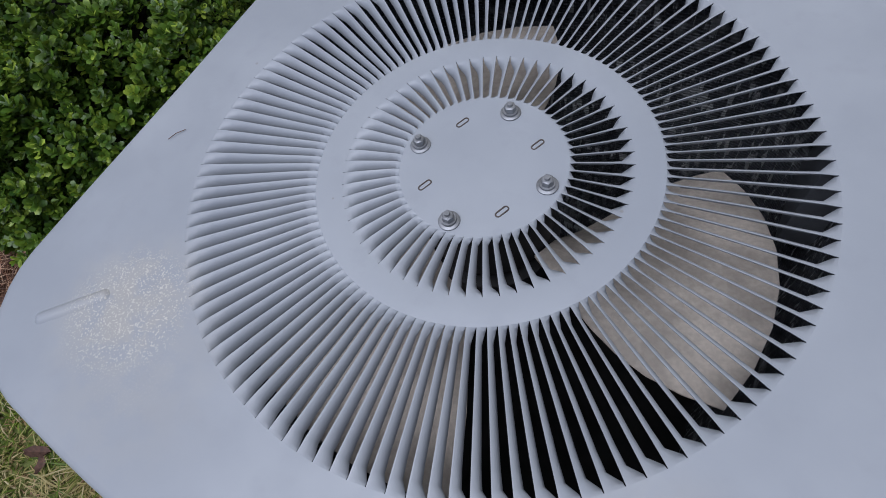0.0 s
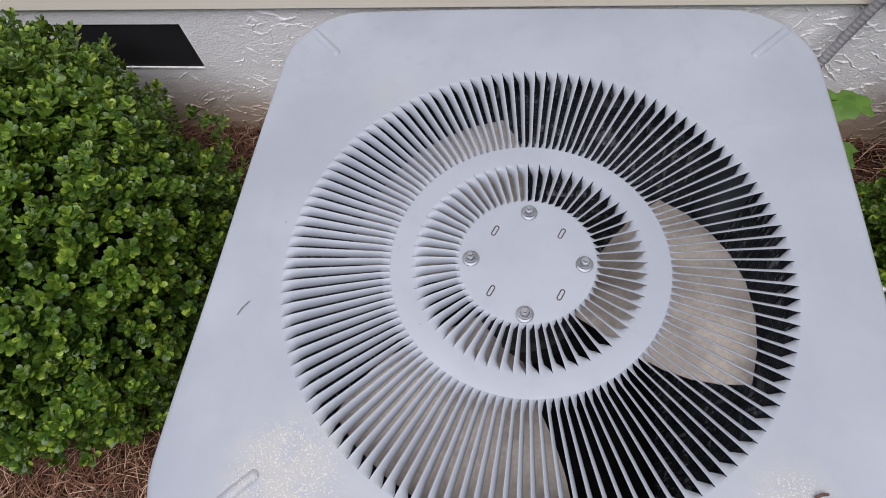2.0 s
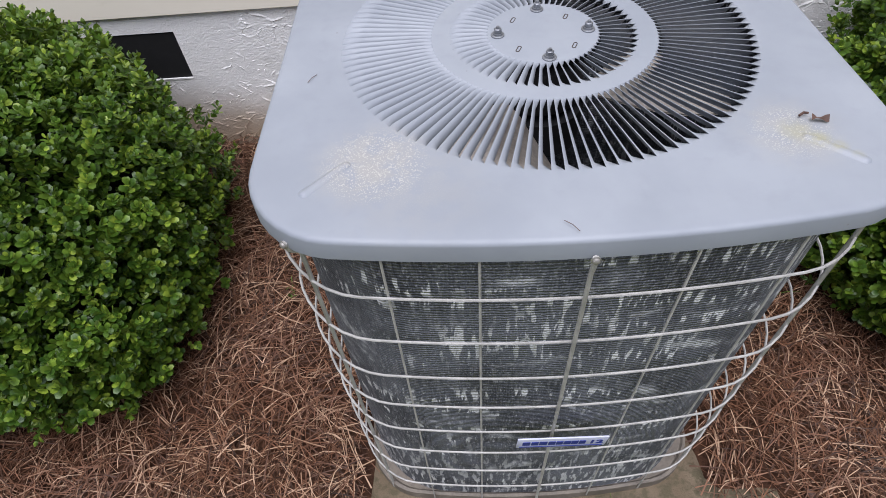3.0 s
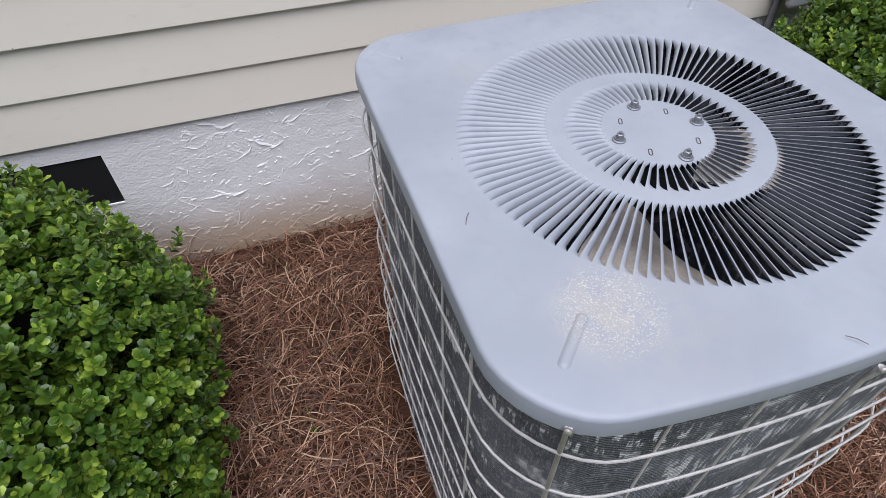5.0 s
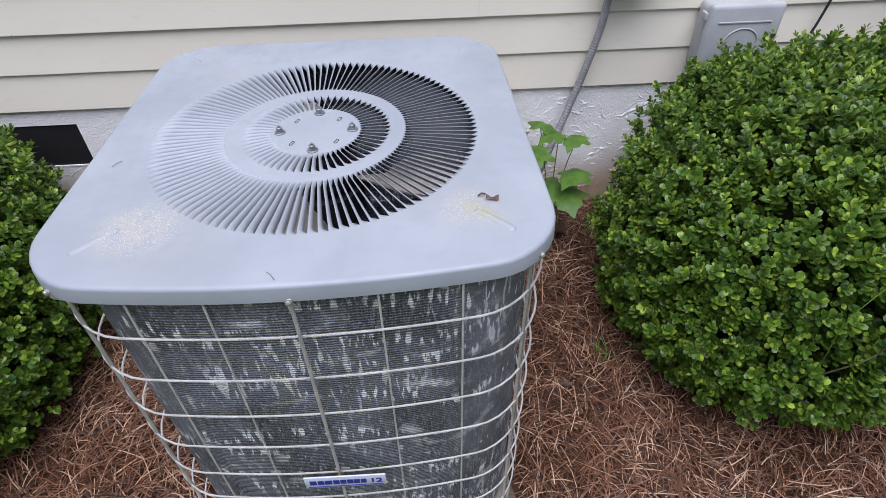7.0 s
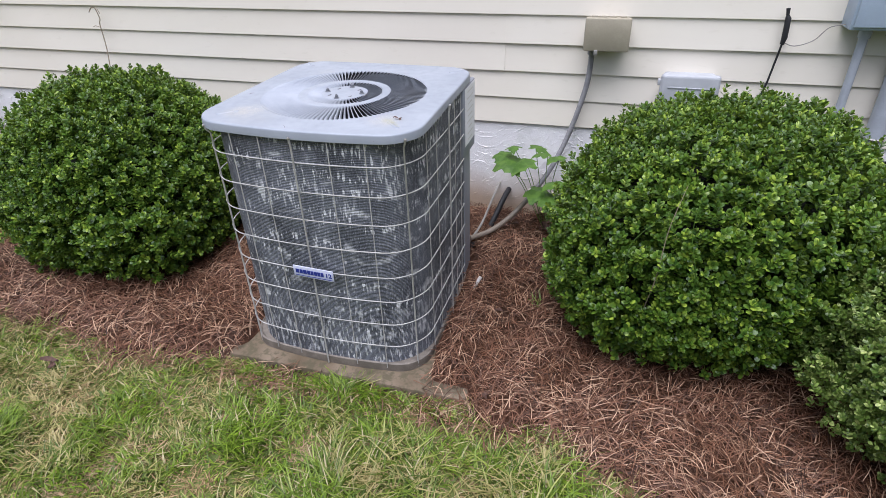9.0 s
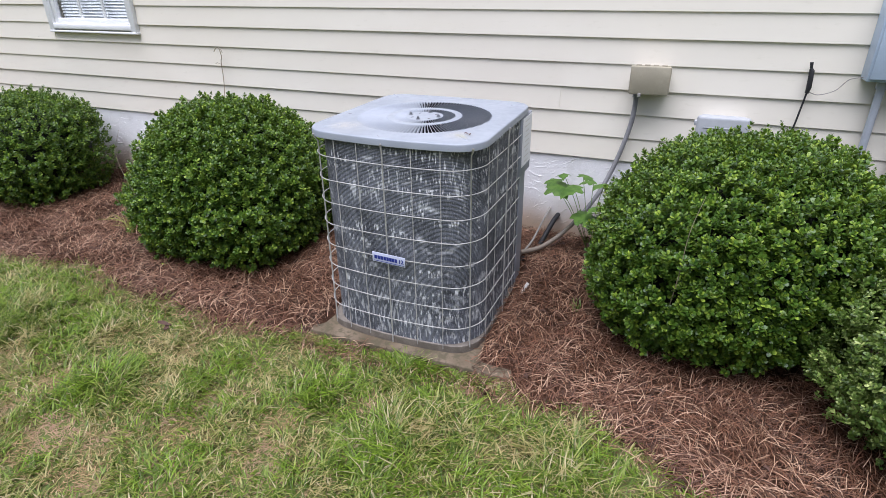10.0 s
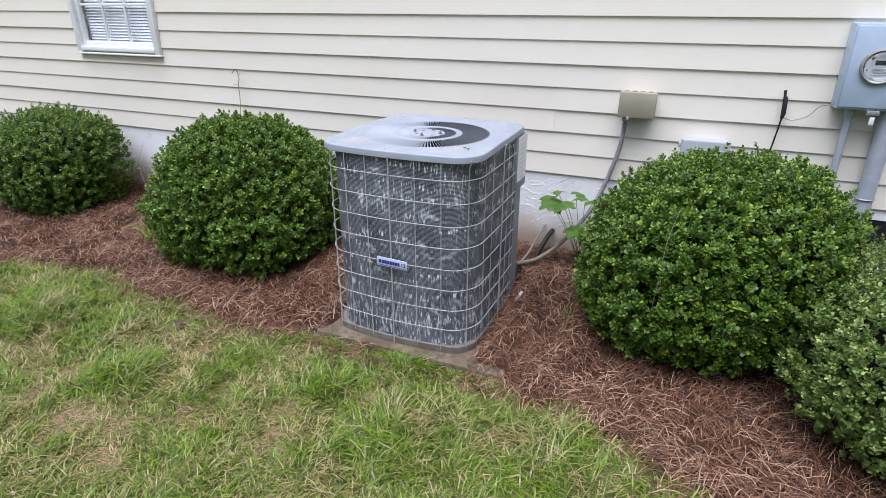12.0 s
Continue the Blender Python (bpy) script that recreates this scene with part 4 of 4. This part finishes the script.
def mesh_from(name, verts, faces, material):
    me = bpy.data.meshes.new(name)
    k = faces.shape[1]
    me.vertices.add(len(verts))
    me.vertices.foreach_set("co", np.ascontiguousarray(verts, dtype=np.float32).ravel())
    me.loops.add(faces.size)
    me.loops.foreach_set("vertex_index", np.ascontiguousarray(faces, dtype=np.int32).ravel())
    me.polygons.add(len(faces))
    me.polygons.foreach_set("loop_start", np.arange(0, faces.size, k, dtype=np.int32))
    me.polygons.foreach_set("use_smooth", [True] * len(faces))
    me.update(calc_edges=True)
    me.materials.append(material)
    return me


def unit_rows(a):
    return a / (np.linalg.norm(a, axis=1)[:, None] + 1e-9)


def build_shrub(x, y, z0, rx, ry, top, sprigs, seed, material, label, power=2.6, leaf=0.020, lump=0.055, ragged=0.055, strays=3, low=2.7, lean=0.0):
    rng = np.random.default_rng(seed)
    hz = (top - z0) / 2
    c = np.array([x, y, z0 + hz])
    R = np.array([rx, ry, hz])

    def surface(d):
        pw = np.where(d[:, 2] < 0, low, power)
        k = (np.abs(d) ** pw[:, None]).sum(1) ** (-1 / pw)
        s = d * k[:, None]
        wob = np.array([noise.noise((v[0] * 2.2 + seed, v[1] * 2.2, v[2] * 2.2)) + 0.6 * noise.noise((v[0] * 5.5, v[1] * 5.5 + seed, v[2] * 5.5)) for v in s])
        return s, wob

    d = unit_rows(rng.normal(size=(sprigs, 3)))
    d = d[~((d[:, 1] > 0.5) & (d[:, 2] < 0.3) & (rng.random(sprigs) < 0.75))]
    sprigs = len(d)
    s, wob = surface(d)
    nrm = unit_rows(np.sign(s) * np.abs(s) ** (power - 1) / R)
    depth = 1 - 0.24 * rng.random(sprigs) ** 1.7
    s = s + np.outer(lean / rx * s[:, 2], (1, 0, 0))
    p = c + s * R * (depth * (1 + lump * wob))[:, None] + nrm * (ragged * rng.random(sprigs) ** 3)[:, None]
    axis_d = unit_rows(nrm * 0.55 + np.array([0, 0, 0.75]) + rng.normal(size=(sprigs, 3)) * 0.30)
    ref = unit_rows(np.cross(axis_d, rng.normal(size=(sprigs, 3))))
    ref2 = np.cross(axis_d, ref)
    B, A, U, L, W = [], [], [], [], []
    size = leaf * (0.75 + 0.5 * rng.random(sprigs))
    for tier in range(5):
        spin = rng.random(sprigs) * 0.6 + tier * math.pi / 2
        for half in (0, math.pi):
            if tier == 4 and half:
                continue
            a = spin + half
            radial = ref * np.cos(a)[:, None] + ref2 * np.sin(a)[:, None]
            open_ = (0.95, 0.85, 0.75, 0.55, 0.15)[tier]
            al = unit_rows(axis_d * (1.25 - open_ * 0.7) + radial * open_ + rng.normal(size=(sprigs, 3)) * 0.12)
            up = unit_rows(axis_d - al * (axis_d * al).sum(1)[:, None] + radial * -0.1 + 1e-4)
            B.append(p + axis_d * (tier * 0.0085 - 0.026))
            A.append(al)
            U.append(up)
            L.append(size * (1.0, 1.05, 1.0, 0.8, 0.55)[tier])
            W.append(size * (0.62, 0.64, 0.62, 0.52, 0.36)[tier])
    verts, faces = leaf_cloud(np.concatenate(B), np.concatenate(A), np.concatenate(U), np.concatenate(L), np.concatenate(W), rng)
    base = np.array([x, y, z0])
    shrub = empty("boxwood_shrub", (x, y, z0))
    tagged(shrub, label, "shrub", group="clipped shrubs by the wall")
    fo = new("foliage", mesh_from("foliage", verts - base, faces, material))
    fo.parent = shrub
    # solid near-black core: shade between the leaves, put into its colour
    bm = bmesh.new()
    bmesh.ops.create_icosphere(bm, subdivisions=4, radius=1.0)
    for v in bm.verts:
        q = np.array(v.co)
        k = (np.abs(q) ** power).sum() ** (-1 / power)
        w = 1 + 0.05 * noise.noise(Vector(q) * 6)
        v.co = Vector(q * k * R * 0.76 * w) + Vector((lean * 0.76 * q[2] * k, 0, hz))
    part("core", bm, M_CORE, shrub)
    for k in range(strays):
        r = random.Random(seed * 7 + k)
        px = r.uniform(-0.55, 0.35) * rx
        front = -ry * (1 - abs(px / rx) ** 2.3) ** (1 / 2.3)
        zz = hz * r.uniform(0.7, 1.2)
        line = spline([(px, front * 0.9, zz - 0.18), (px + 0.01, front * 1.03 - 0.01, zz), (px + r.uniform(-0.05, 0.07), front * 1.02 - 0.02, zz + 0.17), (px + r.uniform(-0.02, 0.12), front * 0.96 - 0.02, zz + 0.30)], 5)
        part("stray_stem", sweep(line, [0.0019 - 0.0012 * i / (len(line) - 1) for i in range(len(line))], False, 5), M_VINE if k % 2 else M_MAPLE, shrub)
    for k in range(5):
        a = 2 * math.pi * k / 5 + seed
        st = spline([(0.04 * math.cos(a), 0.04 * math.sin(a), -z0 - 0.02 + ground_z(x, y)), (0.08 * math.cos(a), 0.08 * math.sin(a), 0.05), (0.4 * rx * math.cos(a), 0.4 * ry * math.sin(a), hz)], 5)
        part("stem", sweep(st, [0.014 - 0.008 * i / (len(st) - 1) for i in range(len(st))], False, 7), M_TWIG, shrub)
    return shrub


build_shrub(-3.40, 0.38, 0.0, 0.51, 0.45, 0.735, 6500, 11, M_LEAF, "rounded boxwood shrub with dense dark green leaves", 2.3)
build_shrub(-1.40, 0.285, -0.045, 0.59, 0.525, 0.845, 11000, 23, M_LEAF, "clipped round boxwood beside the air conditioner", 1.95, 0.0225, low=3.2)
build_shrub(1.305, 0.265, -0.04, 0.54, 0.52, 0.872, 11500, 37, M_LEAF, "full clipped boxwood beside the conduit and meter", 2.35, 0.0215, low=2.3, lean=0.08)
build_shrub(2.34, -0.16, -0.02, 0.70, 0.56, 0.73, 10500, 51, M_LEAF2, "looser pale-tipped shrub at the bed's lawn edge", 2.5, 0.017, 0.09, 0.06)


# ---- seedling with lobed leaves by the conduit ----
def build_seedling():
    s = empty("maple_seedling", (0.66, 0.70, 0.03))
    tagged(s, "young seedling with broad lobed green leaves by the wall", "plant")
    base = Vector((0.66, 0.70, 0.03))
    lobes = [(0, 0.0), (0.18, -0.10), (0.40, -0.06), (0.36, 0.08), (0.60, 0.30), (0.58, 0.42), (0.34, 0.44), (0.34, 0.62), (0.16, 0.74), (0.0, 0.98)]
    ring_pts = lobes + [(-x, y) for x, y in lobes[-2:0:-1]]
    spots = [(0.43, 0.69, 0.475, 0.11, 65), (0.50, 0.68, 0.52, 0.07, 10), (0.47, 0.66, 0.47, 0.15, 35), (0.56, 0.66, 0.47, 0.14, -20), (0.60, 0.72, 0.50, 0.09, 150), (0.66, 0.70, 0.49, 0.09, -70), (0.72, 0.68, 0.49, 0.09, -40), (0.60, 0.64, 0.325, 0.14, 70), (0.68, 0.63, 0.315, 0.13, 5), (0.73, 0.64, 0.38, 0.11, -50)]
    for x, y, z, size, yaw in spots:
        bm = bmesh.new()
        vs = [bm.verts.new((px * size, py * size, 0.02 * math.sin(py * 3) - abs(px) * size * 0.35)) for px, py in ring_pts]
        mid = bm.verts.new((0, 0.3 * size, 0.012))
        for i in range(len(vs)):
            bm.faces.new((vs[i], vs[(i + 1) % len(vs)], mid))
        ob = part("leaf", bm, M_MAPLE, s)
        at = Vector((x, y, z)) - base
        ob.matrix_local = Matrix.Translation(at) @ Euler((radians(-22), radians(8), radians(180 + yaw))).to_matrix().to_4x4()
        part("stalk", sweep(spline([(0.01, 0.02, 0.03), (at.x * 0.5, at.y * 0.4, at.z * 0.65), tuple(at)], 5), 0.0018, False, 5), M_MAPLE, s)


build_seedling()

# ---- bits on the cover and on the ground ----
curl = bmesh.new()
for i in range(6):
    a = curl.verts.new((0.004 * i - 0.010, -0.004 + 0.001 * (i % 2), 0.001 + 0.0025 * math.sin(i)))
    b = curl.verts.new((0.004 * i - 0.010, 0.004, 0.002 + 0.003 * math.cos(i * 1.3)))
    if i:
        curl.faces.new((pa, a, b, pb))
    pa, pb = a, b
bit = part("dead_leaf_bit", curl, M_DEAD)
bit.matrix_world = pose(0.293, -0.236, TOP + 0.0015, 0, 0, -10)
tagged(bit, "curled brown scrap of dead leaf on the cover", "leaf")
bit = part("dead_leaf_bit", sweep([(0, 0, 0), (0.006, 0.003, 0.002), (0.012, 0.004, 0.0)], 0.0016, False, 5), M_DEAD)
bit.matrix_world = pose(0.272, -0.228, TOP + 0.0018)
tagged(bit, "tiny dark scrap of leaf on the cover", "leaf")
for x, y, r in ((-0.03, -0.372, -50), (-0.335, -0.09, 60)):
    tw = part("pine_needle", sweep([(0, 0, 0), (0.010, 0.001, 0.001), (0.021, 0.0, 0.0)], 0.00042, False, 5), M_DEAD)
    tw.matrix_world = pose(x, y, TOP + 0.0008, 0, 0, r)
    tagged(tw, "short brown pine needle on the cover", "needle")
stub = part("plastic_stub", sweep([(0.44, 0.15, 0.055), (0.465, 0.175, 0.10)], 0.008, False, 8), M_PALE)
tagged(stub, "short white plastic tube lying in the straw", "pipe")


def dead_leaf(x, y, z, size, yaw, seed):
    r = random.Random(seed)
    bm = bmesh.new()
    rows = []
    for i in range(6):
        u = i / 5
        w = math.sin(math.pi * (0.06 + 0.88 * u)) * size * r.uniform(0.24, 0.38)
        lift = size * (0.18 * math.sin(u * 3.4 + seed) + 0.05)
        rows.append([bm.verts.new(((u - 0.5) * size, sg * w, lift + abs(sg) * size * 0.16 * r.uniform(0.5, 1.4))) for sg in (-1, 0, 1)])
    for a, b in zip(rows, rows[1:]):
        for k in range(2):
            bm.faces.new((a[k], a[k + 1], b[k + 1], b[k]))
    ob = part("dead_leaf", bm, M_DEAD)
    ob.matrix_world = pose(x, y, z, 0, 0, yaw)
    tagged(ob, "curled dry brown leaf on the ground", "leaf", group="fallen leaves")


litter = random.Random(12)
for k in range(34):
    x = litter.choice((litter.uniform(-3.4, -0.5), litter.uniform(0.5, 2.0)))
    y = litter.uniform(bed_edge(x) + 0.08, 0.8)
    dead_leaf(x, y, bed_z(x, y) + 0.014, litter.uniform(0.025, 0.055), litter.uniform(0, 360), k)
for k in range(9):
    x, y = litter.uniform(0.44, 0.74), litter.uniform(0.60, 0.84)
    dead_leaf(x, y, bed_z(x, y) + litter.uniform(0.014, 0.05), litter.uniform(0.04, 0.08), litter.uniform(0, 360), 100 + k)
dead_leaf(-1.10, -0.66, ground_z(-1.10, -0.66) + 0.03, 0.06, 30, 77)
dead_leaf(-1.07, -0.68, ground_z(-1.07, -0.68) + 0.03, 0.05, 130, 78)


def blade_tuft(name, x, y, count, height, material, label, category, seed):
    r = random.Random(seed)
    z = bed_z(x, y)
    th = empty(name, (x, y, z))
    tagged(th, label, category)
    for k in range(count):
        a, h, lean = r.uniform(0, 6.28), height * r.uniform(0.5, 1.0), r.uniform(0.2, 0.9)
        bx, by = r.uniform(-0.02, 0.02), r.uniform(-0.02, 0.02)
        bm = bmesh.new()
        prev = None
        for i in range(6):
            u = i / 5
            cx, cy, cz = bx + math.cos(a) * lean * h * u * u, by + math.sin(a) * lean * h * u * u, h * (u - 0.35 * lean * u * u)
            w = 0.0024 * (1 - u) + 0.0003
            q = (bm.verts.new((cx - math.sin(a) * w, cy + math.cos(a) * w, cz)), bm.verts.new((cx + math.sin(a) * w, cy - math.cos(a) * w, cz + 0.0006)))
            if prev:
                bm.faces.new((prev[0], prev[1], q[1], q[0]))
            prev = q
        part("blade", bm, material, th)


blade_tuft("grass_tuft", -2.08, 0.02, 46, 0.24, M_GRASS, "loose pale grass tuft beside the clipped boxwood", "grass tuft", 3)
blade_tuft("weed", 0.72, 0.12, 12, 0.07, M_MAPLE, "small green weed growing through the pine straw", "weed", 4)
blade_tuft("weed", -0.62, 0.20, 10, 0.05, M_MAPLE, "small green weed growing through the pine straw", "weed", 6)


# ---- pine straw and grass ----
def strip_mesh(name, base, heading, length, width, lift, bend, tilt_end, material, seg=3):
    """Thin bent strips: base N x 3, heading angles, and so on."""
    n = len(base)
    dirx = np.stack([np.cos(heading), np.sin(heading), np.zeros(n)], 1)
    sidev = np.stack([-np.sin(heading), np.cos(heading), np.zeros(n)], 1)
    rows = []
    for i in range(seg + 1):
        u = i / seg
        centre = base + dirx * (length * u)[:, None] + sidev * (bend * length * (u - u * u) * 2)[:, None]
        centre[:, 2] += lift * math.sin(math.pi * u) + tilt_end * u
        w = width * (1 - 0.5 * u)
        rows.append(centre - sidev * (w / 2)[:, None])
        rows.append(centre + sidev * (w / 2)[:, None] + np.array([0, 0, 0.0006]))
    verts = np.stack(rows, 1).reshape(-1, 3)
    o = (np.arange(n) * (2 * (seg + 1)))[:, None]
    f = np.concatenate([o + np.array([2 * i, 2 * i + 2, 2 * i + 3, 2 * i + 1]) for i in range(seg)], 0)
    return mesh_from(name, verts, f, material)


def build_straw():
    rng = np.random.default_rng(5)
    pts = []
    while len(pts) < 86000:
        x, y = rng.uniform(-4.2, 3.0), rng.uniform(-1.7, 0.89)
        e = bed_edge(x)
        if y < e - 0.05 or (y < e + 0.04 and rng.random() < 0.5):
            continue
        if -0.40 < x < 0.40 and -0.44 < y < 0.40:
            continue
        if -0.42 < x < 0.55 and -0.46 < y < 0.42 and mound(x, y) < 0.017 and rng.random() < 0.62:
            continue
        pts.append((x, y, bed_z(x, y) + (0.008 if (-0.42 < x < 0.555 and -0.447 < y < 0.46 and mound(x, y) < 0.02) else 0.0) + rng.uniform(0.001, 0.020)))
    while len(pts) < 90000:
        x, y = rng.choice((rng.uniform(-7.9, -4.2), rng.uniform(3.0, 5.9))), rng.uniform(-2.0, 0.89)
        if y > bed_edge(x):
            pts.append((x, y, bed_z(x, y) + rng.uniform(0.001, 0.020)))
    base = np.array(pts)
    n = len(base)
    clump = np.array([3.0 * noise.noise((p[0] * 2.5, p[1] * 2.5, 9)) for p in base])
    head = clump * 2 + rng.normal(size=n) * 1.2
    length = rng.uniform(0.035, 0.125, n)
    me = strip_mesh("pine_straw", base - np.stack([np.cos(head), np.sin(head), np.zeros(n)], 1) * (length / 2)[:, None], head, length, rng.uniform(0.0017, 0.0037, n), rng.uniform(0.0, 0.022, n), rng.normal(size=n) * 0.13, rng.normal(size=n) * 0.014, M_STRAW, 3)
    tagged(new("pine_straw", me), "layer of red-brown pine needles on the bed", "pine straw", kind="stuff")


build_straw()


BARE = [(-0.96, -1.36, 0.14), (-0.74, -1.33, 0.10), (-0.52, -1.18, 0.12), (-0.20, -0.99, 0.08), (-1.23, -1.30, 0.10), (-1.25, -1.14, 0.08), (-0.12, -1.14, 0.10), (-0.53, -0.98, 0.07), (0.10, -0.76, 0.07), (-0.65, -1.46, 0.10), (-0.88, -0.78, 0.06)]
LUSH = [(-1.89, -0.80, 0.35), (-1.0, -1.04, 0.16), (0.28, -0.92, 0.20), (0.40, -0.74, 0.14), (0.80, -0.78, 0.18), (1.02, -0.86, 0.16), (-0.15, -0.78, 0.12), (-0.62, -0.95, 0.10)]


def spots_at(spots, x, y):
    return max(math.exp(-((x - a) ** 2 + (y - b) ** 2) / (0.75 * r * r)) for a, b, r in spots)


def build_grass():
    rng = np.random.default_rng(8)
    pts = []
    while len(pts) < 125000:
        x, y = rng.uniform(-3.9, 2.7), rng.uniform(-2.75, -0.3)
        e = bed_edge(x)
        if y > e + 0.06 or (y > e - 0.05 and rng.random() < 0.55):
            continue
        if -0.44 < x < 0.57 and y > -0.462:
            continue
        thin = min(x + 3.9, 2.7 - x, 2 * (y + 2.75)) + 0.25 * noise.noise((x * 2, y * 2, 8))
        if rng.random() > smoothstep(0.0, 0.9, thin):
            continue
        bare = noise.noise((x * 3.1, y * 3.1, 4)) + 0.5 * noise.noise((x * 8, y * 8, 2))
        if bare > 0.36 and rng.random() < 0.6:
            continue
        if rng.random() < 0.92 * spots_at(BARE, x, y) ** 1.6:
            continue
        pts.append((x, y, ground_z(x, y) - 0.002))
    while len(pts) < 127500:
        x = rng.uniform(-0.46, 0.60)
        y = -0.452 - 0.06 * rng.random() ** 1.5
        if noise.noise((x * 9, 5, 1)) > -0.15 or rng.random() < 0.25:
            pts.append((x, y, ground_z(x, y) + 0.004))
    while len(pts) < 155000:
        x, y = rng.uniform(-8.0, 6.0), rng.uniform(-7.0, -0.3)
        if y > bed_edge(x) or (-3.3 < x < 2.1 and y > -2.4 and rng.random() < 0.8):
            continue
        pts.append((x, y, ground_z(x, y) - 0.002))
    base = np.array(pts)
    n = len(base)
    head = rng.uniform(0, 2 * math.pi, n)
    tall = np.array([0.75 + 0.5 * noise.noise((p[0] * 4, p[1] * 4, 7)) + 0.9 * spots_at(LUSH, p[0], p[1]) - 0.35 * spots_at(BARE, p[0], p[1]) for p in base])
    h = rng.uniform(0.014, 0.048, n) * tall
    clump = np.array([3.0 * noise.noise((p[0] * 9, p[1] * 9, 1)) for p in base])
    head = np.where(rng.random(n) < 0.6, clump * 2 + rng.normal(size=n) * 0.5, head)
    reach = h * rng.uniform(0.6, 2.4, n)
    dirx = np.stack([np.cos(head), np.sin(head), np.zeros(n)], 1)
    sidev = np.stack([-np.sin(head), np.cos(head), np.zeros(n)], 1)
    w = rng.uniform(0.0026, 0.0062, n)
    rows = []
    for u, k in ((0.0, 1.0), (0.55, 0.9), (1.0, 0.12)):
        cpt = base + dirx * (reach * u ** 1.6)[:, None]
        cpt[:, 2] += h * (u * 1.6 - 0.6 * u * u)
        rows += [cpt - sidev * (w * k / 2)[:, None], cpt + sidev * (w * k / 2)[:, None]]
    verts = np.stack(rows, 1).reshape(-1, 3)
    o = (np.arange(n) * 6)[:, None]
    f = np.concatenate([o + np.array([2 * i, 2 * i + 1, 2 * i + 3, 2 * i + 2]) for i in range(2)], 0)
    tagged(new("grass", mesh_from("grass", verts, f, M_GRASS)), "short patchy lawn grass, green with straw-coloured spots", "grass", kind="stuff")


build_grass()


def build_thatch():
    """Dead clippings and runners lying between the blades."""
    rng = np.random.default_rng(21)
    pts = []
    while len(pts) < 46000:
        x, y = rng.uniform(-3.2, 2.4), rng.uniform(-2.3, -0.35)
        if y > bed_edge(x) + 0.03 or (-0.44 < x < 0.57 and y > -0.462):
            continue
        if rng.random() > 0.35 + 1.2 * spots_at(BARE, x, y):
            continue
        pts.append((x, y, ground_z(x, y) + rng.uniform(0.000, 0.007)))
    base, n = np.array(pts), len(pts)
    me = strip_mesh("thatch", base, rng.uniform(0, 6.283, n), rng.uniform(0.012, 0.045, n), rng.uniform(0.0018, 0.0042, n), rng.uniform(0, 0.006, n), rng.normal(size=n) * 0.2, rng.normal(size=n) * 0.004, M_THATCH, 2)
    tagged(new("thatch", me), "dead tan grass clippings lying in the lawn", "thatch", kind="stuff")


build_thatch()


# ---- siding boards ----
def board_mesh(x0, x1, h):
    """One lap: the face leans out to a rolled bottom edge."""
    prof = [(0.0, h), (-0.0102, 0.001), (-0.0102, -0.0006), (-0.0092, -0.0012), (-0.0030, 0.0010), (0.0015, 0.004), (0.0015, h)]
    bm = bmesh.new()
    a = [bm.verts.new((x0, y, z)) for y, z in prof]
    b = [bm.verts.new((x1, y, z)) for y, z in prof]
    n = len(prof)
    for k in range(n):
        bm.faces.new((a[k], a[(k + 1) % n], b[(k + 1) % n], b[k]))
    bm.faces.new(a[::-1])
    bm.faces.new(b)
    bmesh.ops.recalc_face_normals(bm, faces=bm.faces)
    return bm


def build_siding():
    joints = {0: [-5.4, 3.9], 1: [0.406, -4.9, 4.4], 2: [-6.1, 3.35], 3: [-5.2, 5.0], 4: [-4.6, 3.1], 5: [-6.3, 3.6]}
    for k in range(36):
        z = SIDE_Z + LAP * k
        if k in (2, 3):
            cuts = joints[1]
        else:
            cuts = joints[(k // 2) % 6] if k // 2 != 1 else joints[1]
            cuts = [c for c in cuts if abs(c - 0.406) > 0.01]
        cuts = [X0] + sorted(cuts) + [X1]
        runs = []
        for a, b in zip(cuts, cuts[1:]):
            a2, b2 = a + 0.0002, b - 0.0002
            if z + LAP > WIN[2] - 0.03 and z < WIN[3] + 0.01:
                if a2 < WIN[0] and b2 > WIN[1]:
                    runs += [(a2, WIN[0] - 0.002), (WIN[1] + 0.002, b2)]
                    continue
                if WIN[0] < a2 < WIN[1]:
                    a2 = WIN[1] + 0.002
                if WIN[0] < b2 < WIN[1]:
                    b2 = WIN[0] - 0.002
            if b2 > a2 + 0.01:
                runs.append((a2, b2))
        for i, (a, b) in enumerate(runs):
            ob = part("siding_board", board_mesh(a, b, LAP + 0.002), M_VINYL, wall_up, smooth=False)
            ob.location = (0, WALL_Y - 0.0005 - 0.0015 * ((i + k) % 2), z)
        if z < WIN[2] - 0.03 < z + LAP:
            ob = part("siding_board", board_mesh(WIN[0] - 0.002, WIN[1] + 0.002, WIN[2] - 0.023 - z), M_VINYL, wall_up, smooth=False)
            ob.location = (0, WALL_Y - 0.001, z)


build_siding()
